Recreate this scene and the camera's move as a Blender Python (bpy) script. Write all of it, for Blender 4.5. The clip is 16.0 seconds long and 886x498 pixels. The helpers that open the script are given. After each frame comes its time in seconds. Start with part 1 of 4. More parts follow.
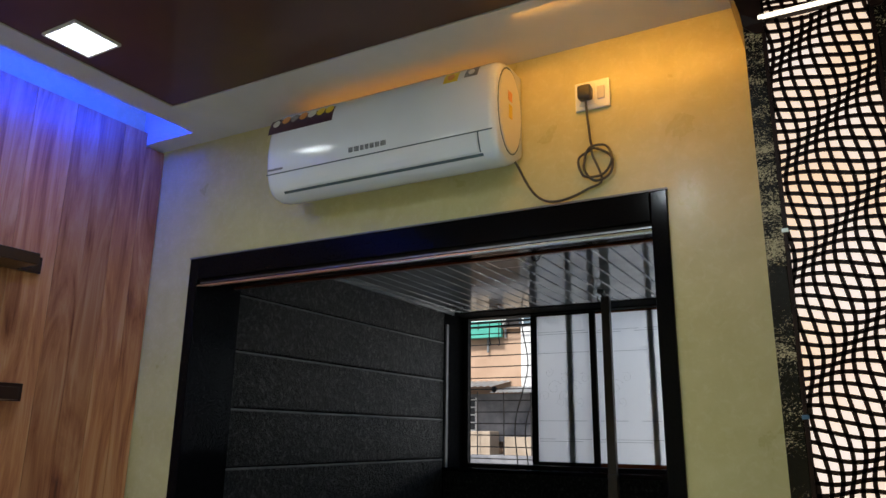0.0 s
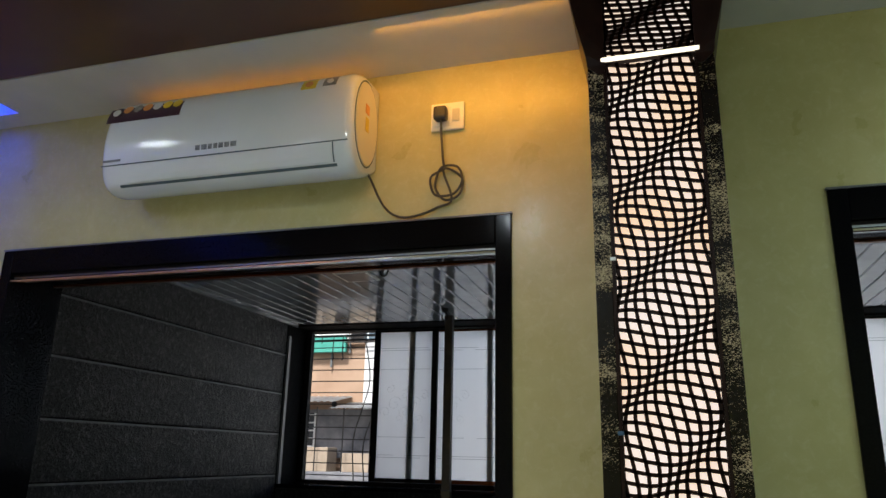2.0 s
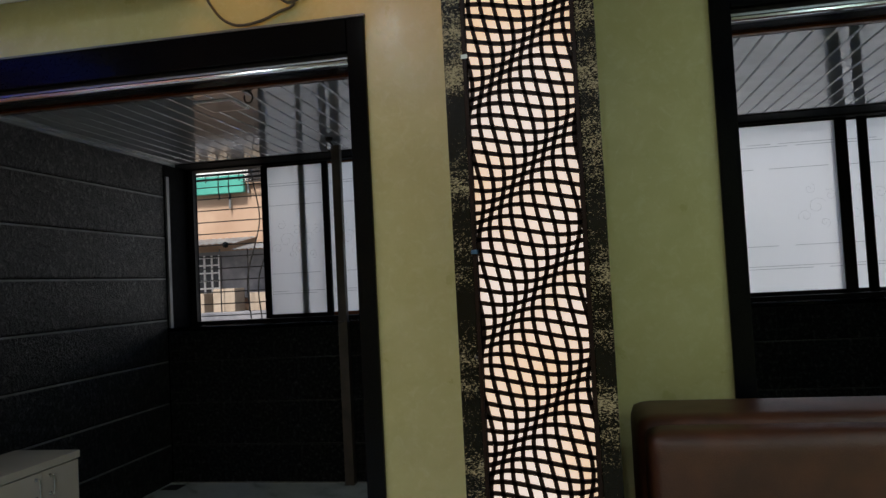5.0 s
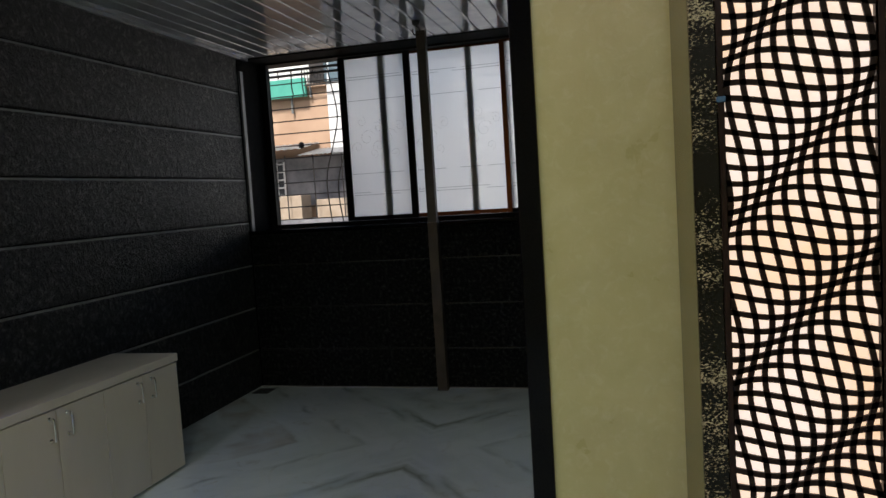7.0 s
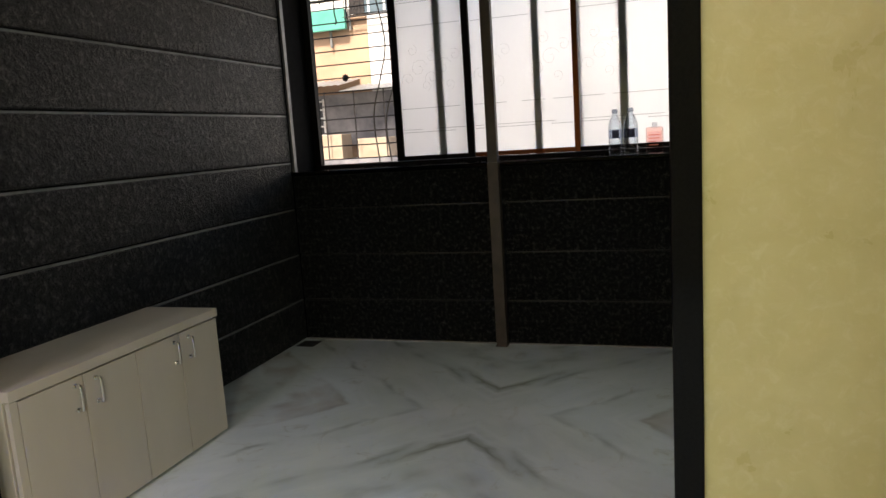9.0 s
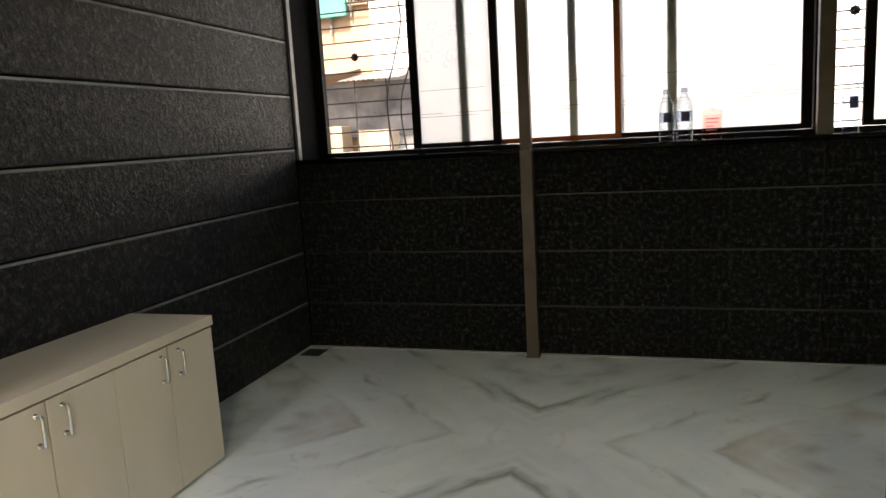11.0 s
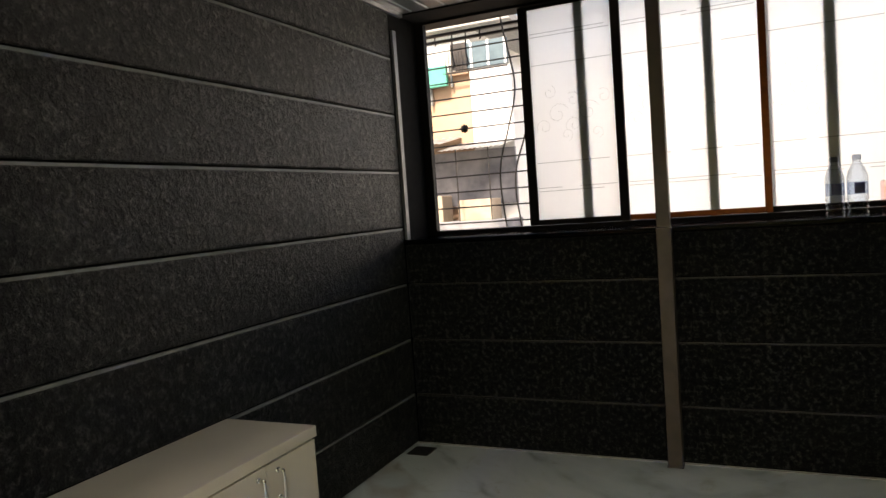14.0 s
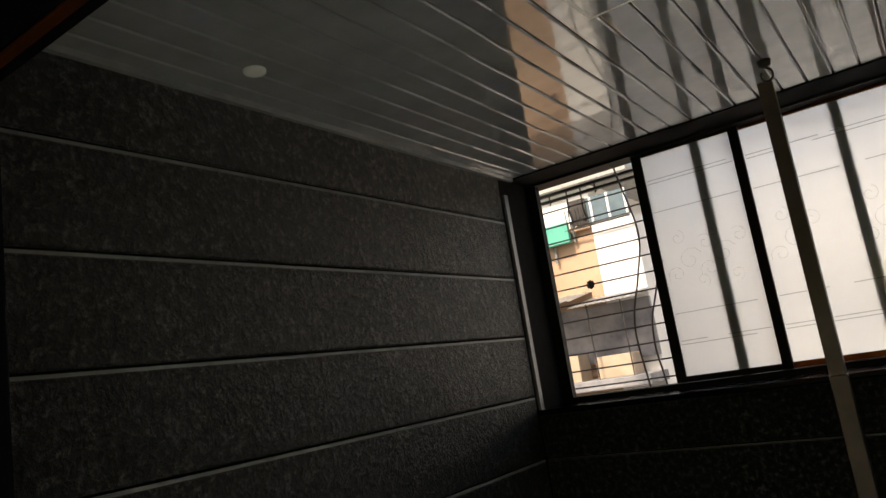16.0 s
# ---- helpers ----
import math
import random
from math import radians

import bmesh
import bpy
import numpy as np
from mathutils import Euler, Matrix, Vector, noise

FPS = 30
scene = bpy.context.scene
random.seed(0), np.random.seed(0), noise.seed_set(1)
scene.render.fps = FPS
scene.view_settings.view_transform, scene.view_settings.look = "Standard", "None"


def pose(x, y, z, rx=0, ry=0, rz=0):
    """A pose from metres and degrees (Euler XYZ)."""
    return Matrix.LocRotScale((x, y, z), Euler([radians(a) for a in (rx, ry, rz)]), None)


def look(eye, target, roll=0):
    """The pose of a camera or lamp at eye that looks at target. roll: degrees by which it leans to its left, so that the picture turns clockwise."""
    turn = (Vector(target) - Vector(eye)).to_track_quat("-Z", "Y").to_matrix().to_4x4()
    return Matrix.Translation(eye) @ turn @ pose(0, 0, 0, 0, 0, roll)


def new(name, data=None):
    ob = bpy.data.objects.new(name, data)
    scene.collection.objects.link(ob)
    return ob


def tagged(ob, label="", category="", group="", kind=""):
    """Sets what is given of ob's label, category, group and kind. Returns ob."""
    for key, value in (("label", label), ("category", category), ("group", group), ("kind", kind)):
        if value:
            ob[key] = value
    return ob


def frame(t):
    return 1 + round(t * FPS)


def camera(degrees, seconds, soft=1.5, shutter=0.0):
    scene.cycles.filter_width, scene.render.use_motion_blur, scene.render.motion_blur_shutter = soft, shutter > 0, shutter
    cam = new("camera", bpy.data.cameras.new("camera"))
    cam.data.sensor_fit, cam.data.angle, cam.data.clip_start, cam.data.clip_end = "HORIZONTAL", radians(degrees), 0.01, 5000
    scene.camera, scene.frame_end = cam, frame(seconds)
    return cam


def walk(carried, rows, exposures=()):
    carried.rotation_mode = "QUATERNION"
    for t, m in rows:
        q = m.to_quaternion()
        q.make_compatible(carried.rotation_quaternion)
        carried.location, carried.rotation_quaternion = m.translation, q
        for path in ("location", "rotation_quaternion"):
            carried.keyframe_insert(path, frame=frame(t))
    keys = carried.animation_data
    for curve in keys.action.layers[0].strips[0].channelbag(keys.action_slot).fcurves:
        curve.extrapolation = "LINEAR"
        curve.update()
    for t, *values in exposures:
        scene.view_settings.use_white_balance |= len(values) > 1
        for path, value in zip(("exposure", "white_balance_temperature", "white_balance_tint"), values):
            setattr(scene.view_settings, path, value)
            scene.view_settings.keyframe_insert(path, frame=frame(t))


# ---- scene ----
cam = camera(63.4, 16.0)
PATH = [
    (0, (0.438, -2.183, 1.355), (-0.517, -0.498, 1.855), 0.8),
    (0.3, (0.436, -2.167, 1.362), (-0.475, -0.459, 1.865), 1.2),
    (0.5, (0.435, -2.16, 1.357), (-0.443, -0.44, 1.876), 1.3),
    (0.8, (0.435, -2.155, 1.36), (-0.398, -0.421, 1.906), 1.0),
    (1, (0.433, -2.16, 1.362), (-0.37, -0.417, 1.927), 1.2),
    (1.3, (0.431, -2.172, 1.365), (-0.311, -0.409, 1.949), 1.2),
    (1.5, (0.432, -2.175, 1.366), (-0.256, -0.388, 1.942), 1.5),
    (1.8, (0.441, -2.175, 1.354), (-0.177, -0.357, 1.914), 1.2),
    (2, (0.447, -2.175, 1.346), (-0.125, -0.34, 1.896), 1.3),
    (2.3, (0.457, -2.161, 1.345), (0.023, -0.282, 1.872), 1.5),
    (2.5, (0.468, -2.157, 1.35), (0.117, -0.252, 1.847), 1.0),
    (2.8, (0.489, -2.141, 1.344), (0.302, -0.2, 1.791), 0.5),
    (3, (0.5, -2.137, 1.335), (0.376, -0.186, 1.761), 0.3),
    (3.2, (0.519, -2.118, 1.337), (0.474, -0.156, 1.723), 0.1),
    (5.3, (0.546, -1.879, 1.342), (0.06, 0.06, 1.388), -3.1),
    (5.5, (0.51, -1.847, 1.338), (-0.064, 0.068, 1.356), -3.2),
    (5.8, (0.47, -1.829, 1.328), (-0.181, 0.062, 1.326), -3.8),
    (6, (0.439, -1.809, 1.324), (-0.23, 0.075, 1.286), -3.5),
    (6.3, (0.368, -1.768, 1.304), (-0.286, 0.121, 1.216), -3.1),
    (6.5, (0.312, -1.727, 1.3), (-0.303, 0.173, 1.201), -3.1),
    (6.8, (0.235, -1.684, 1.292), (-0.308, 0.237, 1.174), -3.7),
    (7, (0.203, -1.675, 1.279), (-0.309, 0.252, 1.129), -3.6),
    (7.3, (0.142, -1.632, 1.266), (-0.314, 0.309, 1.106), -3.0),
    (7.5, (0.109, -1.604, 1.257), (-0.334, 0.339, 1.086), -3.1),
    (7.8, (0.072, -1.559, 1.249), (-0.414, 0.372, 1.062), -3.7),
    (8, (0.051, -1.502, 1.259), (-0.463, 0.415, 1.016), -4.1),
    (8.3, (0.008, -1.439, 1.275), (-0.569, 0.458, 1.016), -3.5),
    (8.5, (-0.006, -1.4, 1.282), (-0.61, 0.49, 1.03), -3.0),
    (8.8, (-0.023, -1.33, 1.28), (-0.635, 0.55, 0.979), -3.3),
    (9, (-0.047, -1.296, 1.27), (-0.66, 0.583, 0.963), -3.7),
    (9.2, (-0.108, -1.267, 1.25), (-0.713, 0.617, 0.963), -2.6),
    (11.3, (-0.365, -0.824, 1.202), (-0.958, 1.059, 0.879), -3.4),
    (11.5, (-0.361, -0.786, 1.226), (-0.98, 1.087, 0.896), -3.5),
    (11.8, (-0.37, -0.731, 1.227), (-1.035, 1.127, 0.901), -3.5),
    (12, (-0.387, -0.706, 1.229), (-1.068, 1.146, 0.904), -4.1),
    (12.3, (-0.405, -0.688, 1.228), (-1.11, 1.156, 0.909), -4.2),
    (12.5, (-0.424, -0.668, 1.229), (-1.139, 1.174, 0.922), -3.9),
    (12.8, (-0.452, -0.646, 1.23), (-1.197, 1.187, 0.94), -4.2),
    (13, (-0.473, -0.628, 1.238), (-1.221, 1.208, 0.977), -4.2),
    (13.3, (-0.515, -0.608, 1.246), (-1.334, 1.203, 1.02), -3.8),
    (13.5, (-0.543, -0.59, 1.252), (-1.363, 1.223, 1.052), -3.4),
    (13.8, (-0.581, -0.57, 1.27), (-1.413, 1.242, 1.117), -4.5),
    (14, (-0.612, -0.561, 1.276), (-1.44, 1.255, 1.156), -4.1),
    (14.3, (-0.651, -0.552, 1.287), (-1.5, 1.258, 1.256), -3.8),
    (14.5, (-0.669, -0.552, 1.289), (-1.562, 1.238, 1.291), -4.0),
    (14.8, (-0.693, -0.54, 1.287), (-1.637, 1.223, 1.333), -4.3),
    (15, (-0.701, -0.516, 1.286), (-1.695, 1.218, 1.36), -4.6),
    (15.3, (-0.688, -0.474, 1.293), (-1.761, 1.209, 1.432), -5.7),
    (15.5, (-0.676, -0.445, 1.295), (-1.781, 1.208, 1.512), -6.2),
    (15.8, (-0.666, -0.398, 1.307), (-1.768, 1.243, 1.614), -8.4),
    (16, (-0.657, -0.371, 1.309), (-1.746, 1.267, 1.673), -8.9),
]
EXPOSURES = [(0.0, 0.16, 5920, 8), (3.2, 0.10, 5920, 9), (5.3, -0.12, 6050, 10), (5.6, -0.08, 6050, 10), (6.0, 0.14, 6050, 10), (7.0, 0.18, 6200, 10), (7.6, 0.20, 6400, 9), (8.2, 0.72, 6550, 12), (8.5, 0.92, 6600, 14), (9.0, 1.0, 7050, 14),
             (11.3, 1.72, 7450, 14), (13.3, 1.8, 7450, 14), (14.0, 1.35, 7450, 14), (14.5, 0.72, 7400, 11), (15.2, 0.65, 7500, 13), (16.0, 0.70, 7600, 12)]
walk(cam, [(t, look(eye, target, roll)) for t, eye, target, roll in PATH], EXPOSURES)

# ---- world and light ----
world = bpy.data.worlds.new("sky")
scene.world = world
world.use_nodes = True
wn = world.node_tree
sky = wn.nodes.new("ShaderNodeTexSky")
sky.sky_type, sky.sun_disc = "NISHITA", False
sky.sun_elevation, sky.sun_rotation = radians(52), radians(180)
sky.dust_density, sky.air_density = 4.0, 1.0
wn.links.new(sky.outputs[0], wn.nodes["Background"].inputs[0])
wn.nodes["Background"].inputs[1].default_value = 0.15

sun = new("sun", bpy.data.lights.new("sun", "SUN"))
sun.data.energy, sun.data.angle, sun.data.color = 5.0, radians(6), (1.0, 0.96, 0.90)
sun.matrix_world = look((0.0, -15.0, 19.2), (0, 0, 0))


def area(name, place, target, sx, sy, watts, colour, spread=180):
    lamp = new(name, bpy.data.lights.new(name, "AREA"))
    lamp.data.shape, lamp.data.size, lamp.data.size_y = "RECTANGLE", sx, sy
    lamp.data.energy, lamp.data.color = watts, colour
    lamp.data.spread = radians(spread)
    lamp.matrix_world = look(place, target)
    return lamp


# hall ceiling panels, added warm lamps and blue cove strip
PANELS = [(-1.775, -0.855, 1.9), (-0.3, -1.75, 11.0), (-1.775, -3.2, 15.3), (0.4, -3.5, 12.0), (2.2, -2.9, 20.0), (2.3, -0.95, 8.5)]
for px, py, watts in PANELS:
    area("panel_lamp", (px, py, 2.664), (px, py, 0), 0.165, 0.165, watts, (0.80, 1.0, 0.94) if px > 2 else (0.94, 0.99, 0.97))
# unseen warm lamps, added below the soffit to tint the wall amber
area("warm_wall_glow_lamp", (-0.90, -0.10, 2.666), (-0.90, 0.0, 2.50), 1.1, 0.02, 0.28, (1.0, 0.36, 0.04), 100)
area("warm_wall_glow_lamp", (-0.08, -0.30, 2.666), (-0.08, 0.0, 2.30), 0.62, 0.02, 2.0, (1.0, 0.40, 0.03), 150)
area("blue_cove_lamp", (-2.075, -1.6, 2.775), (-2.36, -1.6, 2.70), 2.9, 0.03, 24.0, (0.008, 0.045, 1.0))


# ---- materials ----
def mat(name, rough=0.5, metal=0.0, base=(0.5, 0.5, 0.5)):
    m = bpy.data.materials.new(name)
    m.use_nodes = True
    n = m.node_tree.nodes
    b = n["Principled BSDF"]
    b.inputs["Base Color"].default_value = (*base, 1)
    b.inputs["Roughness"].default_value, b.inputs["Metallic"].default_value = rough, metal
    return m, m.node_tree, b


def node(t, kind, **values):
    n = t.nodes.new(kind)
    for key, value in values.items():
        n.inputs[key.replace("_", " ")].default_value = value
    return n


def ramp(t, source, stops):
    r = t.nodes.new("ShaderNodeValToRGB")
    while len(r.color_ramp.elements) < len(stops):
        r.color_ramp.elements.new(0.5)
    for e, (p, c) in zip(r.color_ramp.elements, stops):
        e.position, e.color = p, (*c, 1)
    t.links.new(source, r.inputs[0])
    return r.outputs[0]


def coords(t, scale=(1, 1, 1), rot=(0, 0, 0), kind="Object"):
    c = t.nodes.new("ShaderNodeTexCoord")
    mp = t.nodes.new("ShaderNodeMapping")
    mp.inputs["Scale"].default_value, mp.inputs["Rotation"].default_value = scale, rot
    t.links.new(c.outputs[kind], mp.inputs[0])
    return mp.outputs[0]


def noise_tex(t, vec, scale, detail=6, rough=0.55, dist=0.0):
    n = node(t, "ShaderNodeTexNoise", Scale=scale, Detail=detail, Roughness=rough, Distortion=dist)
    t.links.new(vec, n.inputs["Vector"])
    return n.outputs["Fac"]


def bump(t, b, height, strength, distance=0.01):
    bp = node(t, "ShaderNodeBump", Strength=strength, Distance=distance)
    t.links.new(height, bp.inputs["Height"])
    t.links.new(bp.outputs[0], b.inputs["Normal"])


def mixed(name, c1, c2, scale, rough, metal=0.0, bump_scale=0, bump_strength=0.0, stretch=(1, 1, 1), lo=0.35, hi=0.65, rough2=None):
    m, t, b = mat(name, rough, metal)
    v = coords(t, stretch)
    f = noise_tex(t, v, scale)
    t.links.new(ramp(t, f, [(lo, c1), (hi, c2)]), b.inputs["Base Color"])
    if rough2 is not None:
        f2 = noise_tex(t, v, scale * 3)
        mr = t.nodes.new("ShaderNodeMapRange")
        mr.inputs["To Min"].default_value, mr.inputs["To Max"].default_value = rough, rough2
        t.links.new(f2, mr.inputs["Value"])
        t.links.new(mr.outputs[0], b.inputs["Roughness"])
    if bump_scale:
        bump(t, b, noise_tex(t, v, bump_scale, 4), bump_strength, 0.004)
    return m




def textured_paint():
    """Cream texture paint with cloudy patches and fine pale flecks."""
    m, t, b = mat("cream_paint", 0.32)
    v = coords(t)
    cloud = noise_tex(t, v, 7.0, 5, 0.6, 0.5)
    fleck = noise_tex(t, v, 34.0, 5, 0.68, 0.8)
    c = ramp(t, cloud, [(0.30, (0.498, 0.450, 0.198)), (0.70, (0.575, 0.525, 0.250))])
    pale = ramp(t, fleck, [(0.50, (0.0, 0.0, 0.0)), (0.74, (0.34, 0.34, 0.34))])
    mx = t.nodes.new("ShaderNodeMix")
    mx.data_type = "RGBA"
    mx.inputs[7].default_value = (0.68, 0.65, 0.38, 1)
    t.links.new(pale, mx.inputs[0])
    t.links.new(c, mx.inputs[6])
    t.links.new(mx.outputs[2], b.inputs["Base Color"])
    t.links.new(ramp(t, cloud, [(0.3, (0.26, 0.26, 0.26)), (0.7, (0.40, 0.40, 0.40))]), b.inputs["Roughness"])
    bump(t, b, fleck, 0.16, 0.004)
    return m


PAINT = textured_paint()
SOFFIT = mixed("white_soffit_paint", (0.56, 0.55, 0.52), (0.62, 0.60, 0.57), 4, 0.6, bump_scale=150, bump_strength=0.05)
BROWN = mixed("brown_ceiling_laminate", (0.060, 0.022, 0.012), (0.085, 0.032, 0.017), 3, 0.33)
BLACK_STONE = mixed("black_polished_granite", (0.002, 0.002, 0.003), (0.005, 0.005, 0.006), 160, 0.11)
ALU_BLACK = mixed("black_powder_coated_aluminium", (0.008, 0.007, 0.007), (0.014, 0.011, 0.010), 40, 0.55)
BROWN_ALU = mixed("brown_anodised_aluminium", (0.115, 0.029, 0.005), (0.16, 0.041, 0.006), 30, 0.28, 0.7)
ALU = mixed("brushed_aluminium", (0.20, 0.20, 0.21), (0.30, 0.30, 0.31), 30, 0.35, 1.0, stretch=(0.05, 1, 1))
CHROME = mixed("chrome", (0.70, 0.70, 0.70), (0.78, 0.78, 0.78), 30, 0.12, 1.0)
POST = mixed("brown_steel_paint", (0.055, 0.042, 0.032), (0.08, 0.06, 0.046), 12, 0.42, bump_scale=90, bump_strength=0.05)
# pale grey stands in for the highlight on the grooves' lower edge
GROOVE_HIGHLIGHT = mixed("grey_groove_highlight", (0.16, 0.16, 0.16), (0.24, 0.24, 0.24), 14, 0.4)
MATTE_BLACK = mixed("matte_black_board", (0.004, 0.004, 0.004), (0.007, 0.007, 0.007), 30, 0.85)
DARK_GROOVE = mixed("dark_groove_strip", (0.035, 0.033, 0.03), (0.06, 0.055, 0.05), 14, 0.5)
TRIM = mixed("grey_trim", (0.12, 0.12, 0.13), (0.17, 0.17, 0.18), 10, 0.3)
LAMINATE = mixed("beige_laminate", (0.60, 0.53, 0.44), (0.66, 0.585, 0.49), 3, 0.38, stretch=(1, 1, 0.3), bump_scale=200, bump_strength=0.03)
PLASTIC = mixed("white_plastic", (0.78, 0.78, 0.76), (0.82, 0.82, 0.80), 5, 0.22)
AC_WHITE = mixed("glossy_white_plastic", (0.74, 0.77, 0.80), (0.78, 0.81, 0.84), 4, 0.15)
DARK_PLASTIC = mixed("dark_plastic", (0.025, 0.025, 0.028), (0.04, 0.04, 0.042), 20, 0.4)
CABLE = mixed("grey_cable", (0.05, 0.045, 0.035), (0.08, 0.07, 0.055), 20, 0.5)
LEATHER = mixed("brown_leather", (0.045, 0.014, 0.007), (0.085, 0.028, 0.013), 7, 0.36, bump_scale=260, bump_strength=0.25, rough2=0.5)
LATTICE = mixed("black_lattice", (0.010, 0.004, 0.003), (0.018, 0.007, 0.005), 30, 0.35)
RUST = mixed("grey_iron", (0.13, 0.135, 0.125), (0.19, 0.19, 0.175), 14, 0.65)
IRON = mixed("dark_painted_iron", (0.02, 0.018, 0.016), (0.045, 0.035, 0.028), 18, 0.5)
MORTAR = mixed("grey_cement", (0.30, 0.29, 0.27), (0.42, 0.40, 0.37), 20, 0.85, bump_scale=60, bump_strength=0.3)


for m_, level in ((BLACK_STONE, 0.08), (ALU_BLACK, 0.08), (MATTE_BLACK, 0.08), (LATTICE, 0.15)):
    m_.node_tree.nodes["Principled BSDF"].inputs["Specular IOR Level"].default_value = level


def emit(name, colour, strength):
    m, t, b = mat(name, 0.5)
    b.inputs["Base Color"].default_value = (*colour, 1)
    b.inputs["Emission Color"].default_value, b.inputs["Emission Strength"].default_value = (*colour, 1), strength
    return m


PANEL_GLOW = emit("panel_light_diffuser", (1.0, 0.97, 0.90), 3.0)
BLUE_GLOW = emit("blue_strip", (0.03, 0.10, 1.0), 2.0)
SEAM_GLOW = emit("warm_white_strip", (1.0, 0.86, 0.62), 1.5)


def backlight():
    m, t, b = mat("backlit_acrylic", 0.4, base=(0.7, 0.6, 0.5))
    v = coords(t, (1, 1, 1))
    f = noise_tex(t, v, 5.0, 3)
    t.links.new(ramp(t, f, [(0.35, (1.0, 0.66, 0.40)), (0.6, (1.0, 0.80, 0.66))]), b.inputs["Emission Color"])
    b.inputs["Emission Strength"].default_value = 0.90
    return m


BACKLIGHT = backlight()


def wood():
    m, t, b = mat("walnut_plank_veneer", 0.35)
    oi = t.nodes.new("ShaderNodeObjectInfo")
    tc = t.nodes.new("ShaderNodeTexCoord")
    shift = t.nodes.new("ShaderNodeVectorMath")
    shift.operation = "MULTIPLY_ADD"
    rnd = t.nodes.new("ShaderNodeCombineXYZ")
    for k in range(3):
        t.links.new(oi.outputs["Random"], rnd.inputs[k])
    t.links.new(rnd.outputs[0], shift.inputs[0])
    shift.inputs[1].default_value = (3.0, 7.0, 23.0)
    t.links.new(tc.outputs["Object"], shift.inputs[2])

    def mapped(scale):
        mp = t.nodes.new("ShaderNodeMapping")
        mp.inputs["Scale"].default_value = scale
        t.links.new(shift.outputs[0], mp.inputs[0])
        return mp.outputs[0]
    warp = noise_tex(t, mapped((1, 1, 0.13)), 9, 5, 0.6, 2.2)
    fine = noise_tex(t, mapped((1, 1, 0.02)), 120, 4)
    mx = t.nodes.new("ShaderNodeMath")
    mx.operation = "MULTIPLY_ADD"
    t.links.new(fine, mx.inputs[0])
    mx.inputs[1].default_value = 0.25
    t.links.new(warp, mx.inputs[2])
    c = ramp(t, mx.outputs[0], [(0.36, (0.12, 0.035, 0.018)), (0.50, (0.33, 0.115, 0.048)), (0.64, (0.47, 0.20, 0.085)), (0.80, (0.56, 0.30, 0.15))])
    hs = t.nodes.new("ShaderNodeHueSaturation")
    mr = t.nodes.new("ShaderNodeMapRange")
    mr.inputs["To Min"].default_value, mr.inputs["To Max"].default_value = 0.90, 1.12
    t.links.new(oi.outputs["Random"], mr.inputs["Value"])
    t.links.new(mr.outputs[0], hs.inputs["Value"])
    t.links.new(c, hs.inputs["Color"])
    t.links.new(hs.outputs[0], b.inputs["Base Color"])
    return m


WOOD = wood()


def clad():
    m, t, b = mat("charcoal_granular_panel", 0.42)
    v = coords(t, (1, 1, 1), kind="Object")
    grain = noise_tex(t, v, 40, 5, 0.74)
    big = noise_tex(t, v, 3.5, 3)
    t.links.new(ramp(t, grain, [(0.40, (0.0018, 0.0019, 0.0019)), (0.52, (0.016, 0.016, 0.015)), (0.66, (0.115, 0.113, 0.104))]), b.inputs["Base Color"])
    mr = t.nodes.new("ShaderNodeMapRange")
    mr.inputs["To Min"].default_value, mr.inputs["To Max"].default_value = 0.34, 0.50
    t.links.new(big, mr.inputs["Value"])
    t.links.new(mr.outputs[0], b.inputs["Roughness"])
    b.inputs["Specular IOR Level"].default_value = 0.36
    bump(t, b, grain, 1.0, 0.075)
    return m


CLAD = clad()


